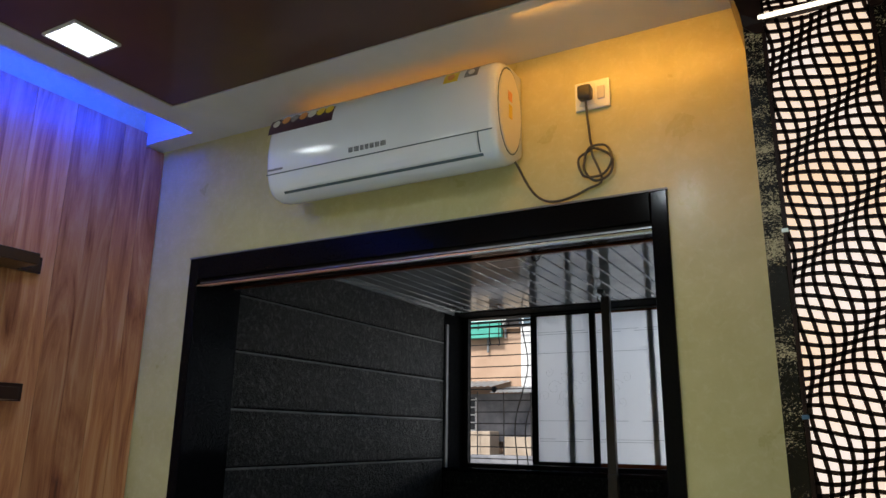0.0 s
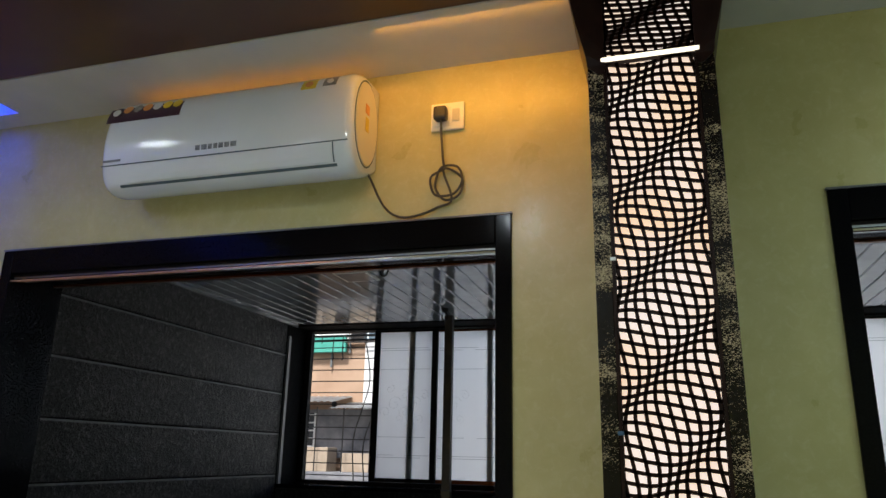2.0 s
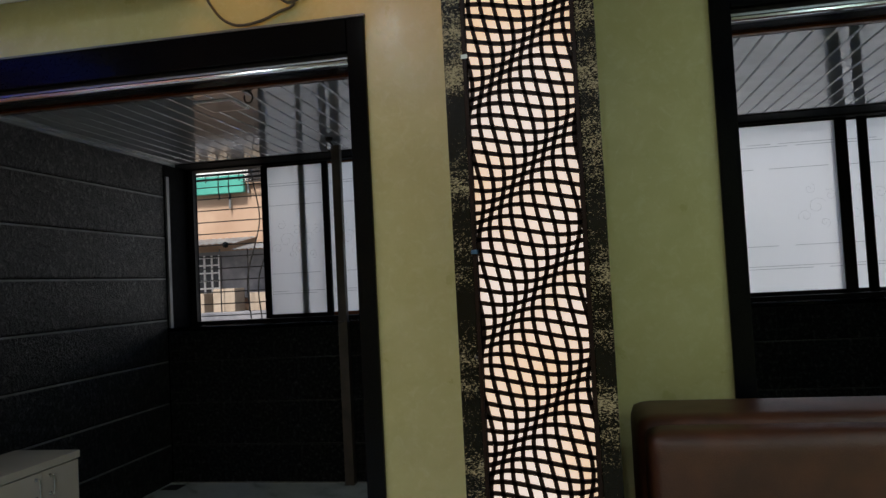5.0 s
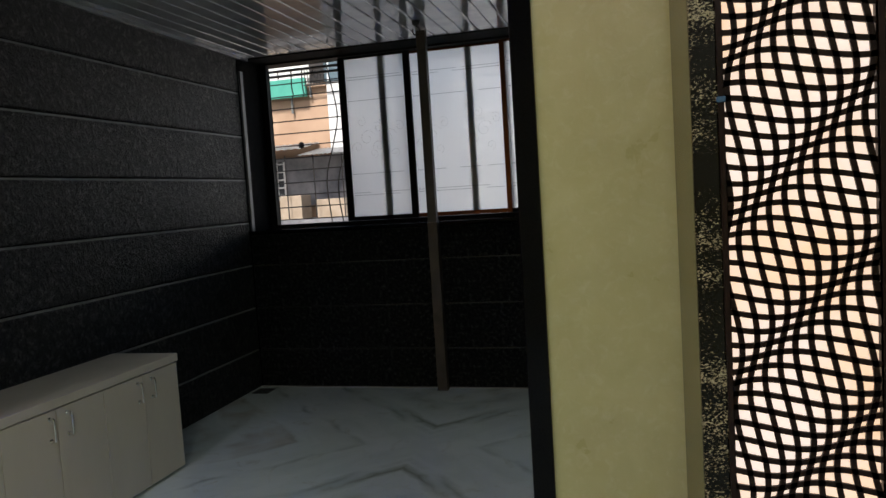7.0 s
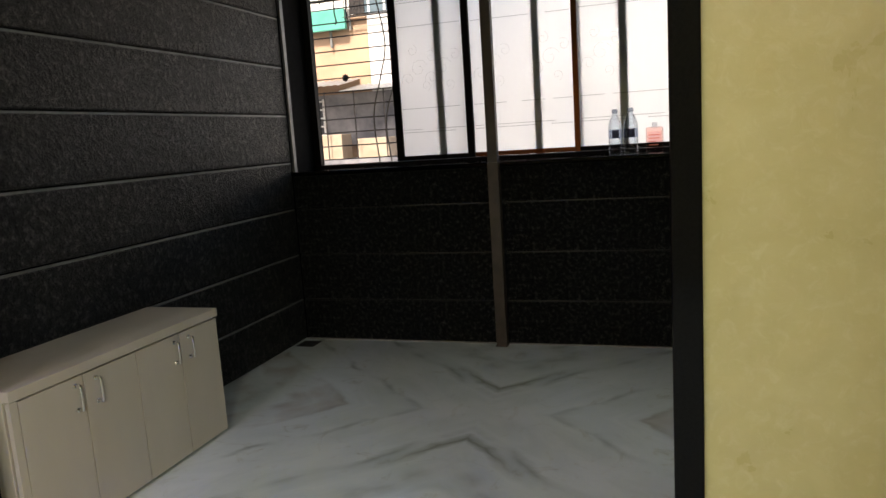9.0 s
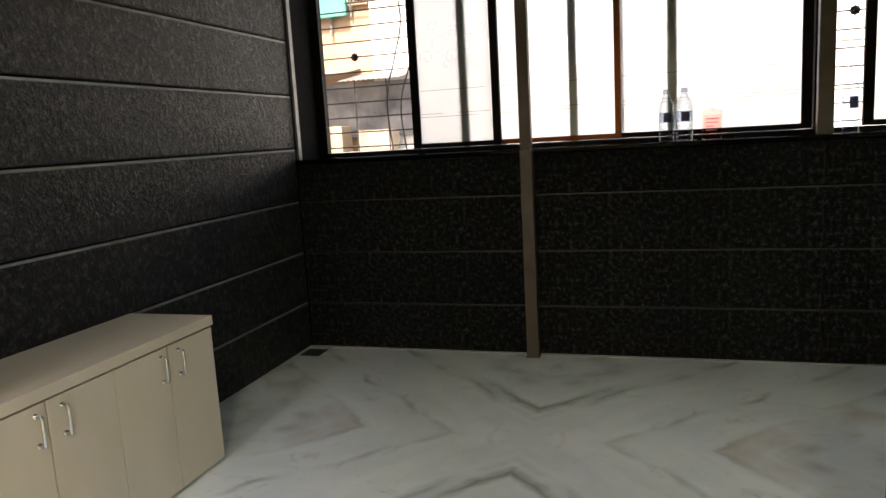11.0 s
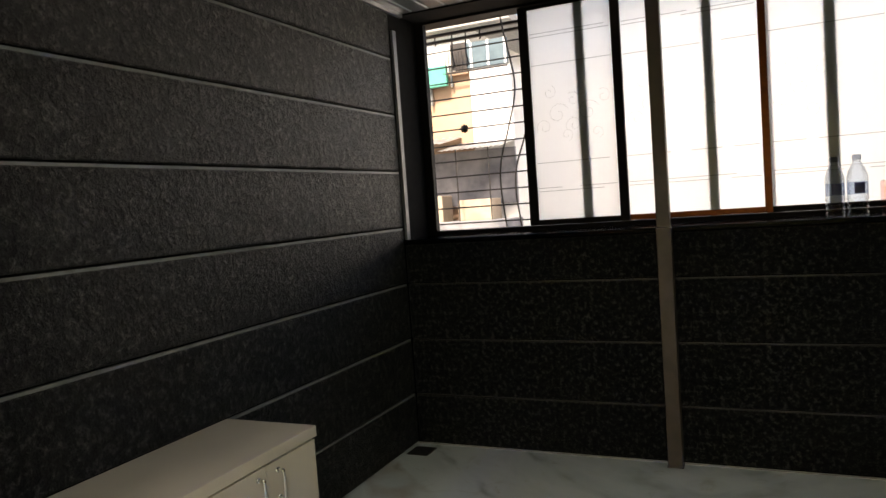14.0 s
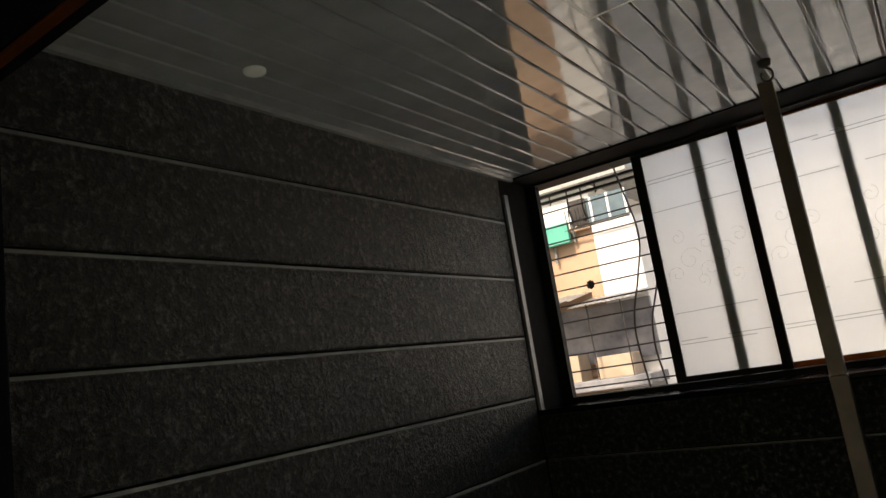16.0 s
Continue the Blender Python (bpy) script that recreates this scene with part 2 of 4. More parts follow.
def marble_floor():
    m, t, b = mat("bookmatched_white_marble", 0.09)
    b.inputs["IOR"].default_value = 1.62
    tc = t.nodes.new("ShaderNodeTexCoord")
    sep = t.nodes.new("ShaderNodeSeparateXYZ")
    t.links.new(tc.outputs["Object"], sep.inputs[0])

    def math_node(op, a, bb=0.0):
        n = t.nodes.new("ShaderNodeMath")
        n.operation = op
        for i, q in enumerate((a, bb)):
            if hasattr(q, "links"):
                t.links.new(q, n.inputs[i])
            else:
                n.inputs[i].default_value = q
        return n.outputs[0]
    # four slabs mirrored about one centre: veins run along the slabs' diagonal and meet as chevrons
    u = math_node("PINGPONG", math_node("ADD", sep.outputs[0], 0.895), 1.62)
    w = math_node("PINGPONG", math_node("SUBTRACT", sep.outputs[1], 1.77), 1.25)
    flat = t.nodes.new("ShaderNodeCombineXYZ")
    t.links.new(u, flat.inputs[0])
    t.links.new(w, flat.inputs[1])
    across = math_node("SUBTRACT", w, u)
    along = math_node("ADD", w, u)
    grain = t.nodes.new("ShaderNodeCombineXYZ")
    t.links.new(math_node("MULTIPLY", along, 0.35), grain.inputs[0])
    t.links.new(across, grain.inputs[1])
    wave = math_node("SUBTRACT", noise_tex(t, flat.outputs[0], 2.6, 4, 0.5, 0.3), 0.5)
    small = math_node("SUBTRACT", noise_tex(t, grain.outputs[0], 9.0, 5, 0.6, 0.6), 0.5)
    q = math_node("ADD", across, math_node("ADD", math_node("MULTIPLY", wave, 0.26), math_node("MULTIPLY", small, 0.09)))
    place = math_node("DIVIDE", math_node("ADD", q, 1.7), 3.0)

    def at(v):
        return (v + 1.7) / 3.0
    white, cool, grey, pink, tan = (0.86, 0.91, 0.89), (0.70, 0.77, 0.77), (0.45, 0.50, 0.47), (0.66, 0.60, 0.53), (0.50, 0.45, 0.38)
    c1 = ramp(t, place, [(at(v), c) for v, c in ((-1.60, grey), (-1.34, white), (-1.22, tan), (-1.12, cool), (-1.04, white), (-0.97, tan), (-0.88, pink), (-0.74, pink), (-0.69, tan), (-0.66, white),
                                                 (-0.50, white), (-0.37, white), (-0.33, grey), (-0.29, white), (-0.05, white), (0.14, white), (0.20, grey), (0.25, cool), (0.36, white), (0.46, cool), (0.55, grey), (0.66, cool), (0.86, grey), (1.05, white))])
    # patches where the veins fade out
    fade = ramp(t, noise_tex(t, flat.outputs[0], 3.1, 3, 0.5, 0.2), [(0.36, (0.15, 0.15, 0.15)), (0.56, (0.94, 0.94, 0.94))])
    # short dark vein near the meeting point
    near = math_node("ABSOLUTE", math_node("SUBTRACT", q, 0.30))
    core = ramp(t, near, [(0.0, (0.46, 0.45, 0.40)), (0.022, (0.68, 0.69, 0.65)), (0.060, (1, 1, 1))])
    reach = ramp(t, along, [(0.55, (0.0, 0.0, 0.0)), (0.95, (1.0, 1.0, 1.0))])
    f3 = noise_tex(t, flat.outputs[0], 6.5, 6, 0.68, 1.2)
    rust = ramp(t, f3, [(0.25, (0.58, 0.54, 0.47)), (0.32, (0.88, 0.86, 0.82)), (0.42, (1, 1, 1))])
    smoke = ramp(t, noise_tex(t, grain.outputs[0], 4.0, 6, 0.6, 0.8), [(0.32, (0.86, 0.88, 0.87)), (0.62, (1, 1, 1))])

    def blend(kind, a, bb, fac=1.0):
        n = t.nodes.new("ShaderNodeMix")
        n.data_type, n.blend_type = "RGBA", kind
        if hasattr(fac, "links"):
            t.links.new(fac, n.inputs[0])
        else:
            n.inputs[0].default_value = fac
        for i, v in ((6, a), (7, bb)):
            if hasattr(v, "links"):
                t.links.new(v, n.inputs[i])
            else:
                n.inputs[i].default_value = (*v, 1)
        return n.outputs[2]
    c = blend("MIX", c1, white, fade)
    c = blend("MULTIPLY", c, blend("MIX", core, (1.0, 1.0, 1.0), reach))
    c = blend("MULTIPLY", blend("MULTIPLY", c, rust), smoke)
    t.links.new(c, b.inputs["Base Color"])
    return m


MARBLE = marble_floor()


def gold_marble():
    m, t, b = mat("black_gold_mosaic_marble", 0.27)
    v = coords(t, (1, 1, 1.7), (0, radians(10), 0))
    f = noise_tex(t, v, 250, 3, 0.65, 0.4)
    cloud = noise_tex(t, coords(t, (0.35, 0.35, 1)), 15, 3, 0.6)
    mx = t.nodes.new("ShaderNodeMath")
    mx.operation = "MULTIPLY_ADD"
    t.links.new(cloud, mx.inputs[0])
    mx.inputs[1].default_value = 0.75
    t.links.new(f, mx.inputs[2])
    t.links.new(ramp(t, mx.outputs[0], [(0.91, (0.004, 0.002, 0.001)), (0.96, (0.020, 0.012, 0.006)), (1.0, (0.38, 0.30, 0.18))]), b.inputs["Base Color"])
    bump(t, b, f, 0.25, 0.002)
    return m


GOLD = gold_marble()
GOLD.node_tree.nodes["Principled BSDF"].inputs["Specular IOR Level"].default_value = 0.2


def frosted():
    m = bpy.data.materials.new("frosted_glass")
    m.use_nodes = True
    t = m.node_tree
    t.nodes.clear()
    out = t.nodes.new("ShaderNodeOutputMaterial")
    tr = t.nodes.new("ShaderNodeBsdfRefraction")
    tl = t.nodes.new("ShaderNodeBsdfTranslucent")
    gl = t.nodes.new("ShaderNodeBsdfGlossy")
    tr.inputs["Color"].default_value = (0.97, 0.98, 0.99, 1)
    tr.inputs["Roughness"].default_value, tr.inputs["IOR"].default_value = 0.6, 1.2
    tl.inputs[0].default_value = (0.97, 0.98, 0.99, 1)
    gl.inputs["Roughness"].default_value = 0.12
    m1, m2 = t.nodes.new("ShaderNodeMixShader"), t.nodes.new("ShaderNodeMixShader")
    m1.inputs[0].default_value, m2.inputs[0].default_value = 0.42, 0.04
    t.links.new(tr.outputs[0], m1.inputs[1])
    t.links.new(tl.outputs[0], m1.inputs[2])
    t.links.new(m1.outputs[0], m2.inputs[1])
    t.links.new(gl.outputs[0], m2.inputs[2])
    t.links.new(m2.outputs[0], out.inputs[0])
    return m


FROST = frosted()


def etched(name, pass_share):
    """Finely cut lines: most of the pane's light passes, some of the room's light returns."""
    m, t, b = mat(name, 0.5)
    out = next(n for n in t.nodes if n.type == "OUTPUT_MATERIAL")
    t.links.new(ramp(t, noise_tex(t, coords(t), 20), [(0.35, (0.62, 0.64, 0.66)), (0.65, (0.70, 0.72, 0.74))]), b.inputs["Base Color"])
    clear, mix = t.nodes.new("ShaderNodeBsdfTransparent"), t.nodes.new("ShaderNodeMixShader")
    mix.inputs[0].default_value = pass_share
    t.links.new(b.outputs[0], mix.inputs[1])
    t.links.new(clear.outputs[0], mix.inputs[2])
    t.links.new(mix.outputs[0], out.inputs[0])
    return m


ETCH = etched("etched_line", 0.32)
SCROLL = etched("etched_scroll", 0.9)


def clear_plastic(name, colour, gloss):
    m = bpy.data.materials.new(name)
    m.use_nodes = True
    t = m.node_tree
    t.nodes.clear()
    out = t.nodes.new("ShaderNodeOutputMaterial")
    tr, gl, mx = t.nodes.new("ShaderNodeBsdfTransparent"), t.nodes.new("ShaderNodeBsdfGlossy"), t.nodes.new("ShaderNodeMixShader")
    tr.inputs[0].default_value = (*colour, 1)
    gl.inputs["Roughness"].default_value = 0.05
    lw = t.nodes.new("ShaderNodeLayerWeight")
    lw.inputs[0].default_value = gloss
    t.links.new(lw.outputs["Facing"], mx.inputs[0])
    t.links.new(tr.outputs[0], mx.inputs[1])
    t.links.new(gl.outputs[0], mx.inputs[2])
    t.links.new(mx.outputs[0], out.inputs[0])
    return m


PET = clear_plastic("clear_bottle_plastic", (0.84, 0.88, 0.92), 0.30)
PINK = clear_plastic("pink_liquid_plastic", (0.98, 0.80, 0.77), 0.15)


# ---- mesh helpers ----
def box(bm, x0, x1, y0, y1, z0, z1):
    vs = [bm.verts.new((x, y, z)) for z in (z0, z1) for y in (y0, y1) for x in (x0, x1)]
    for f in ((0, 2, 3, 1), (4, 5, 7, 6), (0, 1, 5, 4), (2, 6, 7, 3), (0, 4, 6, 2), (1, 3, 7, 5)):
        bm.faces.new([vs[i] for i in f])
    return bm


def soft_box(x0, x1, y0, y1, z0, z1, r=0.003, seg=2):
    bm = box(bmesh.new(), x0, x1, y0, y1, z0, z1)
    bmesh.ops.bevel(bm, geom=bm.edges[:], offset=r, segments=seg, affect="EDGES", profile=0.6)
    return bm


def tube(bm, pts, r, sides=8):
    """A round bar along points."""
    pts = [Vector(p) for p in pts]
    rings = []
    up = Vector((0.123, 0.31, 0.94)).normalized()
    for i, p in enumerate(pts):
        d = (pts[min(i + 1, len(pts) - 1)] - pts[max(i - 1, 0)]).normalized()
        a = d.cross(up)
        if a.length < 0.05:
            a = d.cross(Vector((1, 0, 0)))
        a.normalize()
        b = d.cross(a)
        rings.append([bm.verts.new(p + r * (math.cos(q) * a + math.sin(q) * b)) for q in (2 * math.pi * k / sides for k in range(sides))])
    for u, w in zip(rings, rings[1:]):
        for k in range(sides):
            bm.faces.new((u[k], u[(k + 1) % sides], w[(k + 1) % sides], w[k]))
    bm.faces.new(rings[0][::-1])
    bm.faces.new(rings[-1])
    return bm


def lathe(bm, profile, sides=20, at=(0, 0, 0)):
    rings = [[bm.verts.new((at[0] + r * math.cos(2 * math.pi * k / sides), at[1] + r * math.sin(2 * math.pi * k / sides), at[2] + z)) for k in range(sides)] for r, z in profile]
    for u, w in zip(rings, rings[1:]):
        for k in range(sides):
            bm.faces.new((u[k], u[(k + 1) % sides], w[(k + 1) % sides], w[k]))
    bm.faces.new(rings[0][::-1])
    bm.faces.new(rings[-1])
    return bm


def mesh_of(name, bm, material, smooth=False):
    bmesh.ops.recalc_face_normals(bm, faces=bm.faces[:])
    me = bpy.data.meshes.new(name)
    bm.to_mesh(me)
    bm.free()
    me.materials.append(material)
    if smooth:
        for p in me.polygons:
            p.use_smooth = True
    return me


def part(name, bm, material, parent, label="", smooth=False):
    ob = new(name, mesh_of(name, bm, material, smooth))
    ob.parent = parent
    return tagged(ob, label) if label else ob


def thing(name, label, category, bm=None, material=None, group="", kind="", smooth=False, at=None):
    ob = new(name, mesh_of(name, bm, material, smooth) if bm else None)
    if at:
        ob.location = at
    return tagged(ob, label, category, group, kind)


def lump(name, label, category, boxes, material, kind="structure"):
    bm = bmesh.new()
    for b in boxes:
        box(bm, *b)
    return thing(name, label, category, bm, material, kind=kind)


def smooth_curve(pts, n=8):
    """Catmull-Rom points through pts."""
    pts = [Vector(p) for p in pts]
    pts = [2 * pts[0] - pts[1]] + pts + [2 * pts[-1] - pts[-2]]
    out = []
    for a, b, c, d in zip(pts, pts[1:], pts[2:], pts[3:]):
        for k in range(n):
            s = k / n
            out.append(0.5 * ((2 * b) + (c - a) * s + (2 * a - 5 * b + 4 * c - d) * s * s + (3 * b - a - 3 * c + d) * s ** 3))
    return out + [pts[-2]]


# ---- large structure ----
XL, XR = -2.39, 3.26          # inner faces of the annex's side walls
YB = 2.85                     # inner face of the parapet under the windows
YW = 3.265                    # window plane
SILL, ZC = 1.108, 2.325       # sill and annex ceiling
XO, XO2, XO3 = -2.095, 0.921, 3.02   # openings: XO to 0 and XO2 to XO3
WT = 0.245                    # thickness of the wall between hall and annex
ZS = 2.67                     # underside of the hall's soffit

floor = lump("floor", "polished white marble floor with grey bookmatched veins", "floor", [(-2.7, 3.6, -4.5, 2.9, -0.12, 0.0)], MARBLE)
wall_divider = lump("wall_divider", "cream painted wall with two wide openings", "wall",
                    [(-2.7, XO, 0, WT, 0, 2.9), (XO, 0, 0, WT, 2.1, 2.9), (0, XO2, 0, WT, 0, 2.9), (XO2, XO3, 0, WT, 2.1, 2.9), (XO3, 3.6, 0, WT, 0, 2.9)], PAINT)
wall_hall_west = lump("wall_hall_west", "cream painted side wall behind the wooden cladding", "wall", [(-2.7, -2.40, -4.5, 0, 0, 2.9)], PAINT)
wall_hall_east = lump("wall_hall_east", "plain cream painted side wall of the hall", "wall", [(3.45, 3.6, -4.5, 0, 0, 2.9)], PAINT)
wall_hall_south = lump("wall_hall_south", "plain cream painted end wall of the hall", "wall", [(-2.7, 3.6, -4.65, -4.5, 0, 2.9)], PAINT)
ceiling_hall = lump("ceiling_hall", "brown laminated false ceiling of the hall", "ceiling", [(-1.925, 2.95, -4.1, -0.335, 2.676, 2.80)], BROWN)
soffit = lump("soffit", "off-white painted border of the false ceiling with a cove", "ceiling",
              [(-2.4, 3.45, -0.105, 0, ZS, 2.9), (-2.058, 3.45, -0.335, -0.105, ZS, 2.9), (-2.058, -1.925, -4.5, -0.335, ZS, 2.9), (-2.4, -2.058, -4.5, -0.105, 2.84, 2.9),
               (2.95, 3.45, -4.5, -0.335, ZS, 2.9), (-1.925, 2.95, -4.5, -4.1, ZS, 2.9)], SOFFIT)
roof_slab = lump("roof_slab", "plain concrete slab above the ceilings", "ceiling", [(-2.9, 3.8, -4.7, 3.4, 2.9, 3.05)], MORTAR)

wall_west = lump("wall_west", "side wall clad in charcoal granular panels", "wall", [(XL - 0.22, XL - 0.016, WT, 3.35, 0, 2.9)], MATTE_BLACK)
wall_east = lump("wall_east", "side wall clad in charcoal granular panels", "wall", [(XR + 0.016, XR + 0.22, WT, 3.35, 0, 2.9)], MATTE_BLACK)
wall_north = lump("wall_north", "low parapet clad in charcoal panels below the windows", "wall", [(XL - 0.016, XR + 0.016, YB + 0.016, 3.35, -0.12, SILL - 0.022)], MATTE_BLACK)
header_beam = lump("trim_header", "black header above the window run", "trim", [(XL - 0.016, XR + 0.016, 2.985, 3.35, 2.318, 2.9)], MATTE_BLACK)
sill = thing("window_sill", "black polished granite sill below the windows", "sill", soft_box(XL - 0.014, XR + 0.014, YB - 0.012, 3.34, SILL - 0.022, SILL, 0.004), BLACK_STONE, kind="structure")


def annex_ceiling():
    bm = bmesh.new()
    x, w = XL - 0.014, 0.1
    while x < XR:
        x1 = min(x + w - 0.004, XR + 0.014)
        prof = [(x, ZC + 0.005), (x + 0.004, ZC + 0.0005), (x + 0.007, ZC), (x1 - 0.007, ZC), (x1 - 0.004, ZC + 0.0005), (x1, ZC + 0.005), (x1, ZC + 0.012), (x, ZC + 0.012)]
        a = [bm.verts.new((u, WT + 0.002, z)) for u, z in prof]
        b = [bm.verts.new((u, 2.985, z)) for u, z in prof]
        for i in range(len(prof)):
            j = (i + 1) % len(prof)
            bm.faces.new((a[i], a[j], b[j], b[i]))
        bm.faces.new(a)
        bm.faces.new(b[::-1])
        x += w
    box(bm, XL - 0.014, XR + 0.014, WT + 0.002, 2.985, ZC + 0.014, 2.9)
    return bm


def pvc():
    """Glossy board with a faint row of pressed squares along its length."""
    m, t, b = mat("glossy_white_pvc", 0.06)
    b.inputs["IOR"].default_value = 1.8
    v = coords(t)
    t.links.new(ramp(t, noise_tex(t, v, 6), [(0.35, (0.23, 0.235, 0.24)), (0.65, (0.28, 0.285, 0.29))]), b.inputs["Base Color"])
    wave = node(t, "ShaderNodeTexWave", Scale=3.4, Distortion=0.6, Detail=1.0)
    wave.wave_type, wave.bands_direction = "BANDS", "Y"
    t.links.new(v, wave.inputs["Vector"])
    bump(t, b, wave.outputs["Fac"], 0.10, 0.0012)
    return m


PVC = pvc()
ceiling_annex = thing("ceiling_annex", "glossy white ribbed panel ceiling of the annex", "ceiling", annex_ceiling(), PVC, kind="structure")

# wall panels in courses 0.3 m high, with bevelled edges and open grooves
COURSES = [0.0, 0.27, 0.57, 0.87, 1.17, 1.47, 1.77, 2.07, ZC]


def panel_mesh(sx, sy, sz):
    bm = box(bmesh.new(), 0, sx, 0, sy, 0, sz)
    bmesh.ops.bevel(bm, geom=bm.edges[:], offset=0.005, segments=1, affect="EDGES")
    return mesh_of("panel", bm, CLAD)


def panel(parent, me, place):
    ob = new("panel", me)
    ob.location, ob.parent = place, parent
    return ob


for z0, z1 in zip(COURSES, COURSES[1:]):
    me = panel_mesh(0.016, YB - WT - 0.004, z1 - z0 - 0.018)
    panel(wall_west, me, (XL - 0.016, WT + 0.002, z0 + 0.009))
    panel(wall_east, me, (XR, WT + 0.002, z0 + 0.009))
POSTS = [(-1.077, -1.012), (0.314, 0.389)]
SPANS = [(XL + 0.002, -1.045), (-1.043, 0.351), (0.353, 1.75), (1.752, XR - 0.002)]
for z0, z1 in zip((0.004, 0.27, 0.57, 0.87), (0.27, 0.57, 0.87, SILL - 0.022)):
    for a, b in SPANS:
        panel(wall_north, panel_mesh(b - a, 0.016, z1 - z0 - 0.012), (a, YB, z0 + 0.006))
# strips paint the light along each groove's lower edge; the upper part stays open
groove_backs = lump("trim_groove_highlight", "grey strips that paint the lit edge of the grooves between the panels", "trim",
                    [(XL - 0.0155, XL - 0.005, WT + 0.004, YB, z - 0.009, z + 0.001) for z in COURSES[1:-1]], GROOVE_HIGHLIGHT)
# darker strips on the parapet, where the painted groove highlight is fainter
groove_back = lump("trim_groove_parapet", "dark strips in the grooves between the parapet's panels", "trim",
                   
                    [(XL + 0.004, XR - 0.004, YB + 0.006, YB + 0.0155, z - 0.006, z + 0.001) for z in COURSES[1:4]], DARK_GROOVE)
corner_trim = lump("trim_corner", "grey vertical trim strips beside the windows", "trim",
                   [(XL - 0.004, XL + 0.010, YB + 0.02, YB + 0.055, SILL, 2.22), (XR - 0.010, XR + 0.004, YB + 0.02, YB + 0.055, SILL, 2.22)], TRIM)
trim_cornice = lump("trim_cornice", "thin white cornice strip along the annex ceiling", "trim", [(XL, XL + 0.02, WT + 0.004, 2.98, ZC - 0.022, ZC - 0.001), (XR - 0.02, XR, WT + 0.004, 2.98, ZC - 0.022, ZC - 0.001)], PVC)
trim_skirting = lump("trim_joint", "rough white cement joint between floor and parapet", "trim", [(XL, XR, YB - 0.006, YB + 0.004, 0.0, 0.006)], MORTAR)


def opening_lining(name, x0, x1):
    """Black granite lining of an opening: two jambs and a lintel, each a slab that wraps the reveal."""
    root = thing(name, "black polished granite frame lining the opening", "door frame", kind="structure")
    part("jamb", soft_box(x0, x0 + 0.052, -0.012, WT + 0.012, 0, 2.1, 0.003), BLACK_STONE, root)
    part("jamb", soft_box(x1 - 0.052, x1, -0.012, WT + 0.012, 0, 2.1, 0.003), BLACK_STONE, root)
    part("lintel", soft_box(x0 + 0.053, x1 - 0.053, -0.012, WT + 0.012, 2.005, 2.1, 0.003), BLACK_STONE, root)
    part("stop_bar", soft_box(x0 + 0.053, x1 - 0.053, WT - 0.04, WT - 0.018, 1.998, 2.0045, 0.001), BROWN_ALU, root, "brown anodised bar below the lintel")
    part("edge_strip", box(bmesh.new(), x0 - 0.003, x1 + 0.003, -0.014, 0, 2.1, 2.106), TRIM, root, "thin grey edge strip")
    return root


door_1 = opening_lining("door_1", XO, 0.0)
door_2 = opening_lining("door_2", XO2, XO3)


def track(x0, x1):
    root = thing("sliding_track", "aluminium sliding track below the lintel", "track")
    part("channel", soft_box(x0 + 0.054, x1 - 0.054, 0.004, 0.066, 1.994, 2.0048, 0.001), ALU_BLACK, root)
    for y in (0.008, 0.034, 0.060):
        part("rib", box(bmesh.new(), x0 + 0.054, x1 - 0.054, y, y + 0.004, 1.984, 1.9945), ALU, root)
    part("rod", tube(bmesh.new(), [(x0 + 0.053, -0.002, 1.976), (x1 - 0.053, -0.002, 1.976)], 0.0075), CHROME, root, "round chrome rod")
    return root


track(XO, 0.0)
track(XO2, XO3)

# ---- windows ----


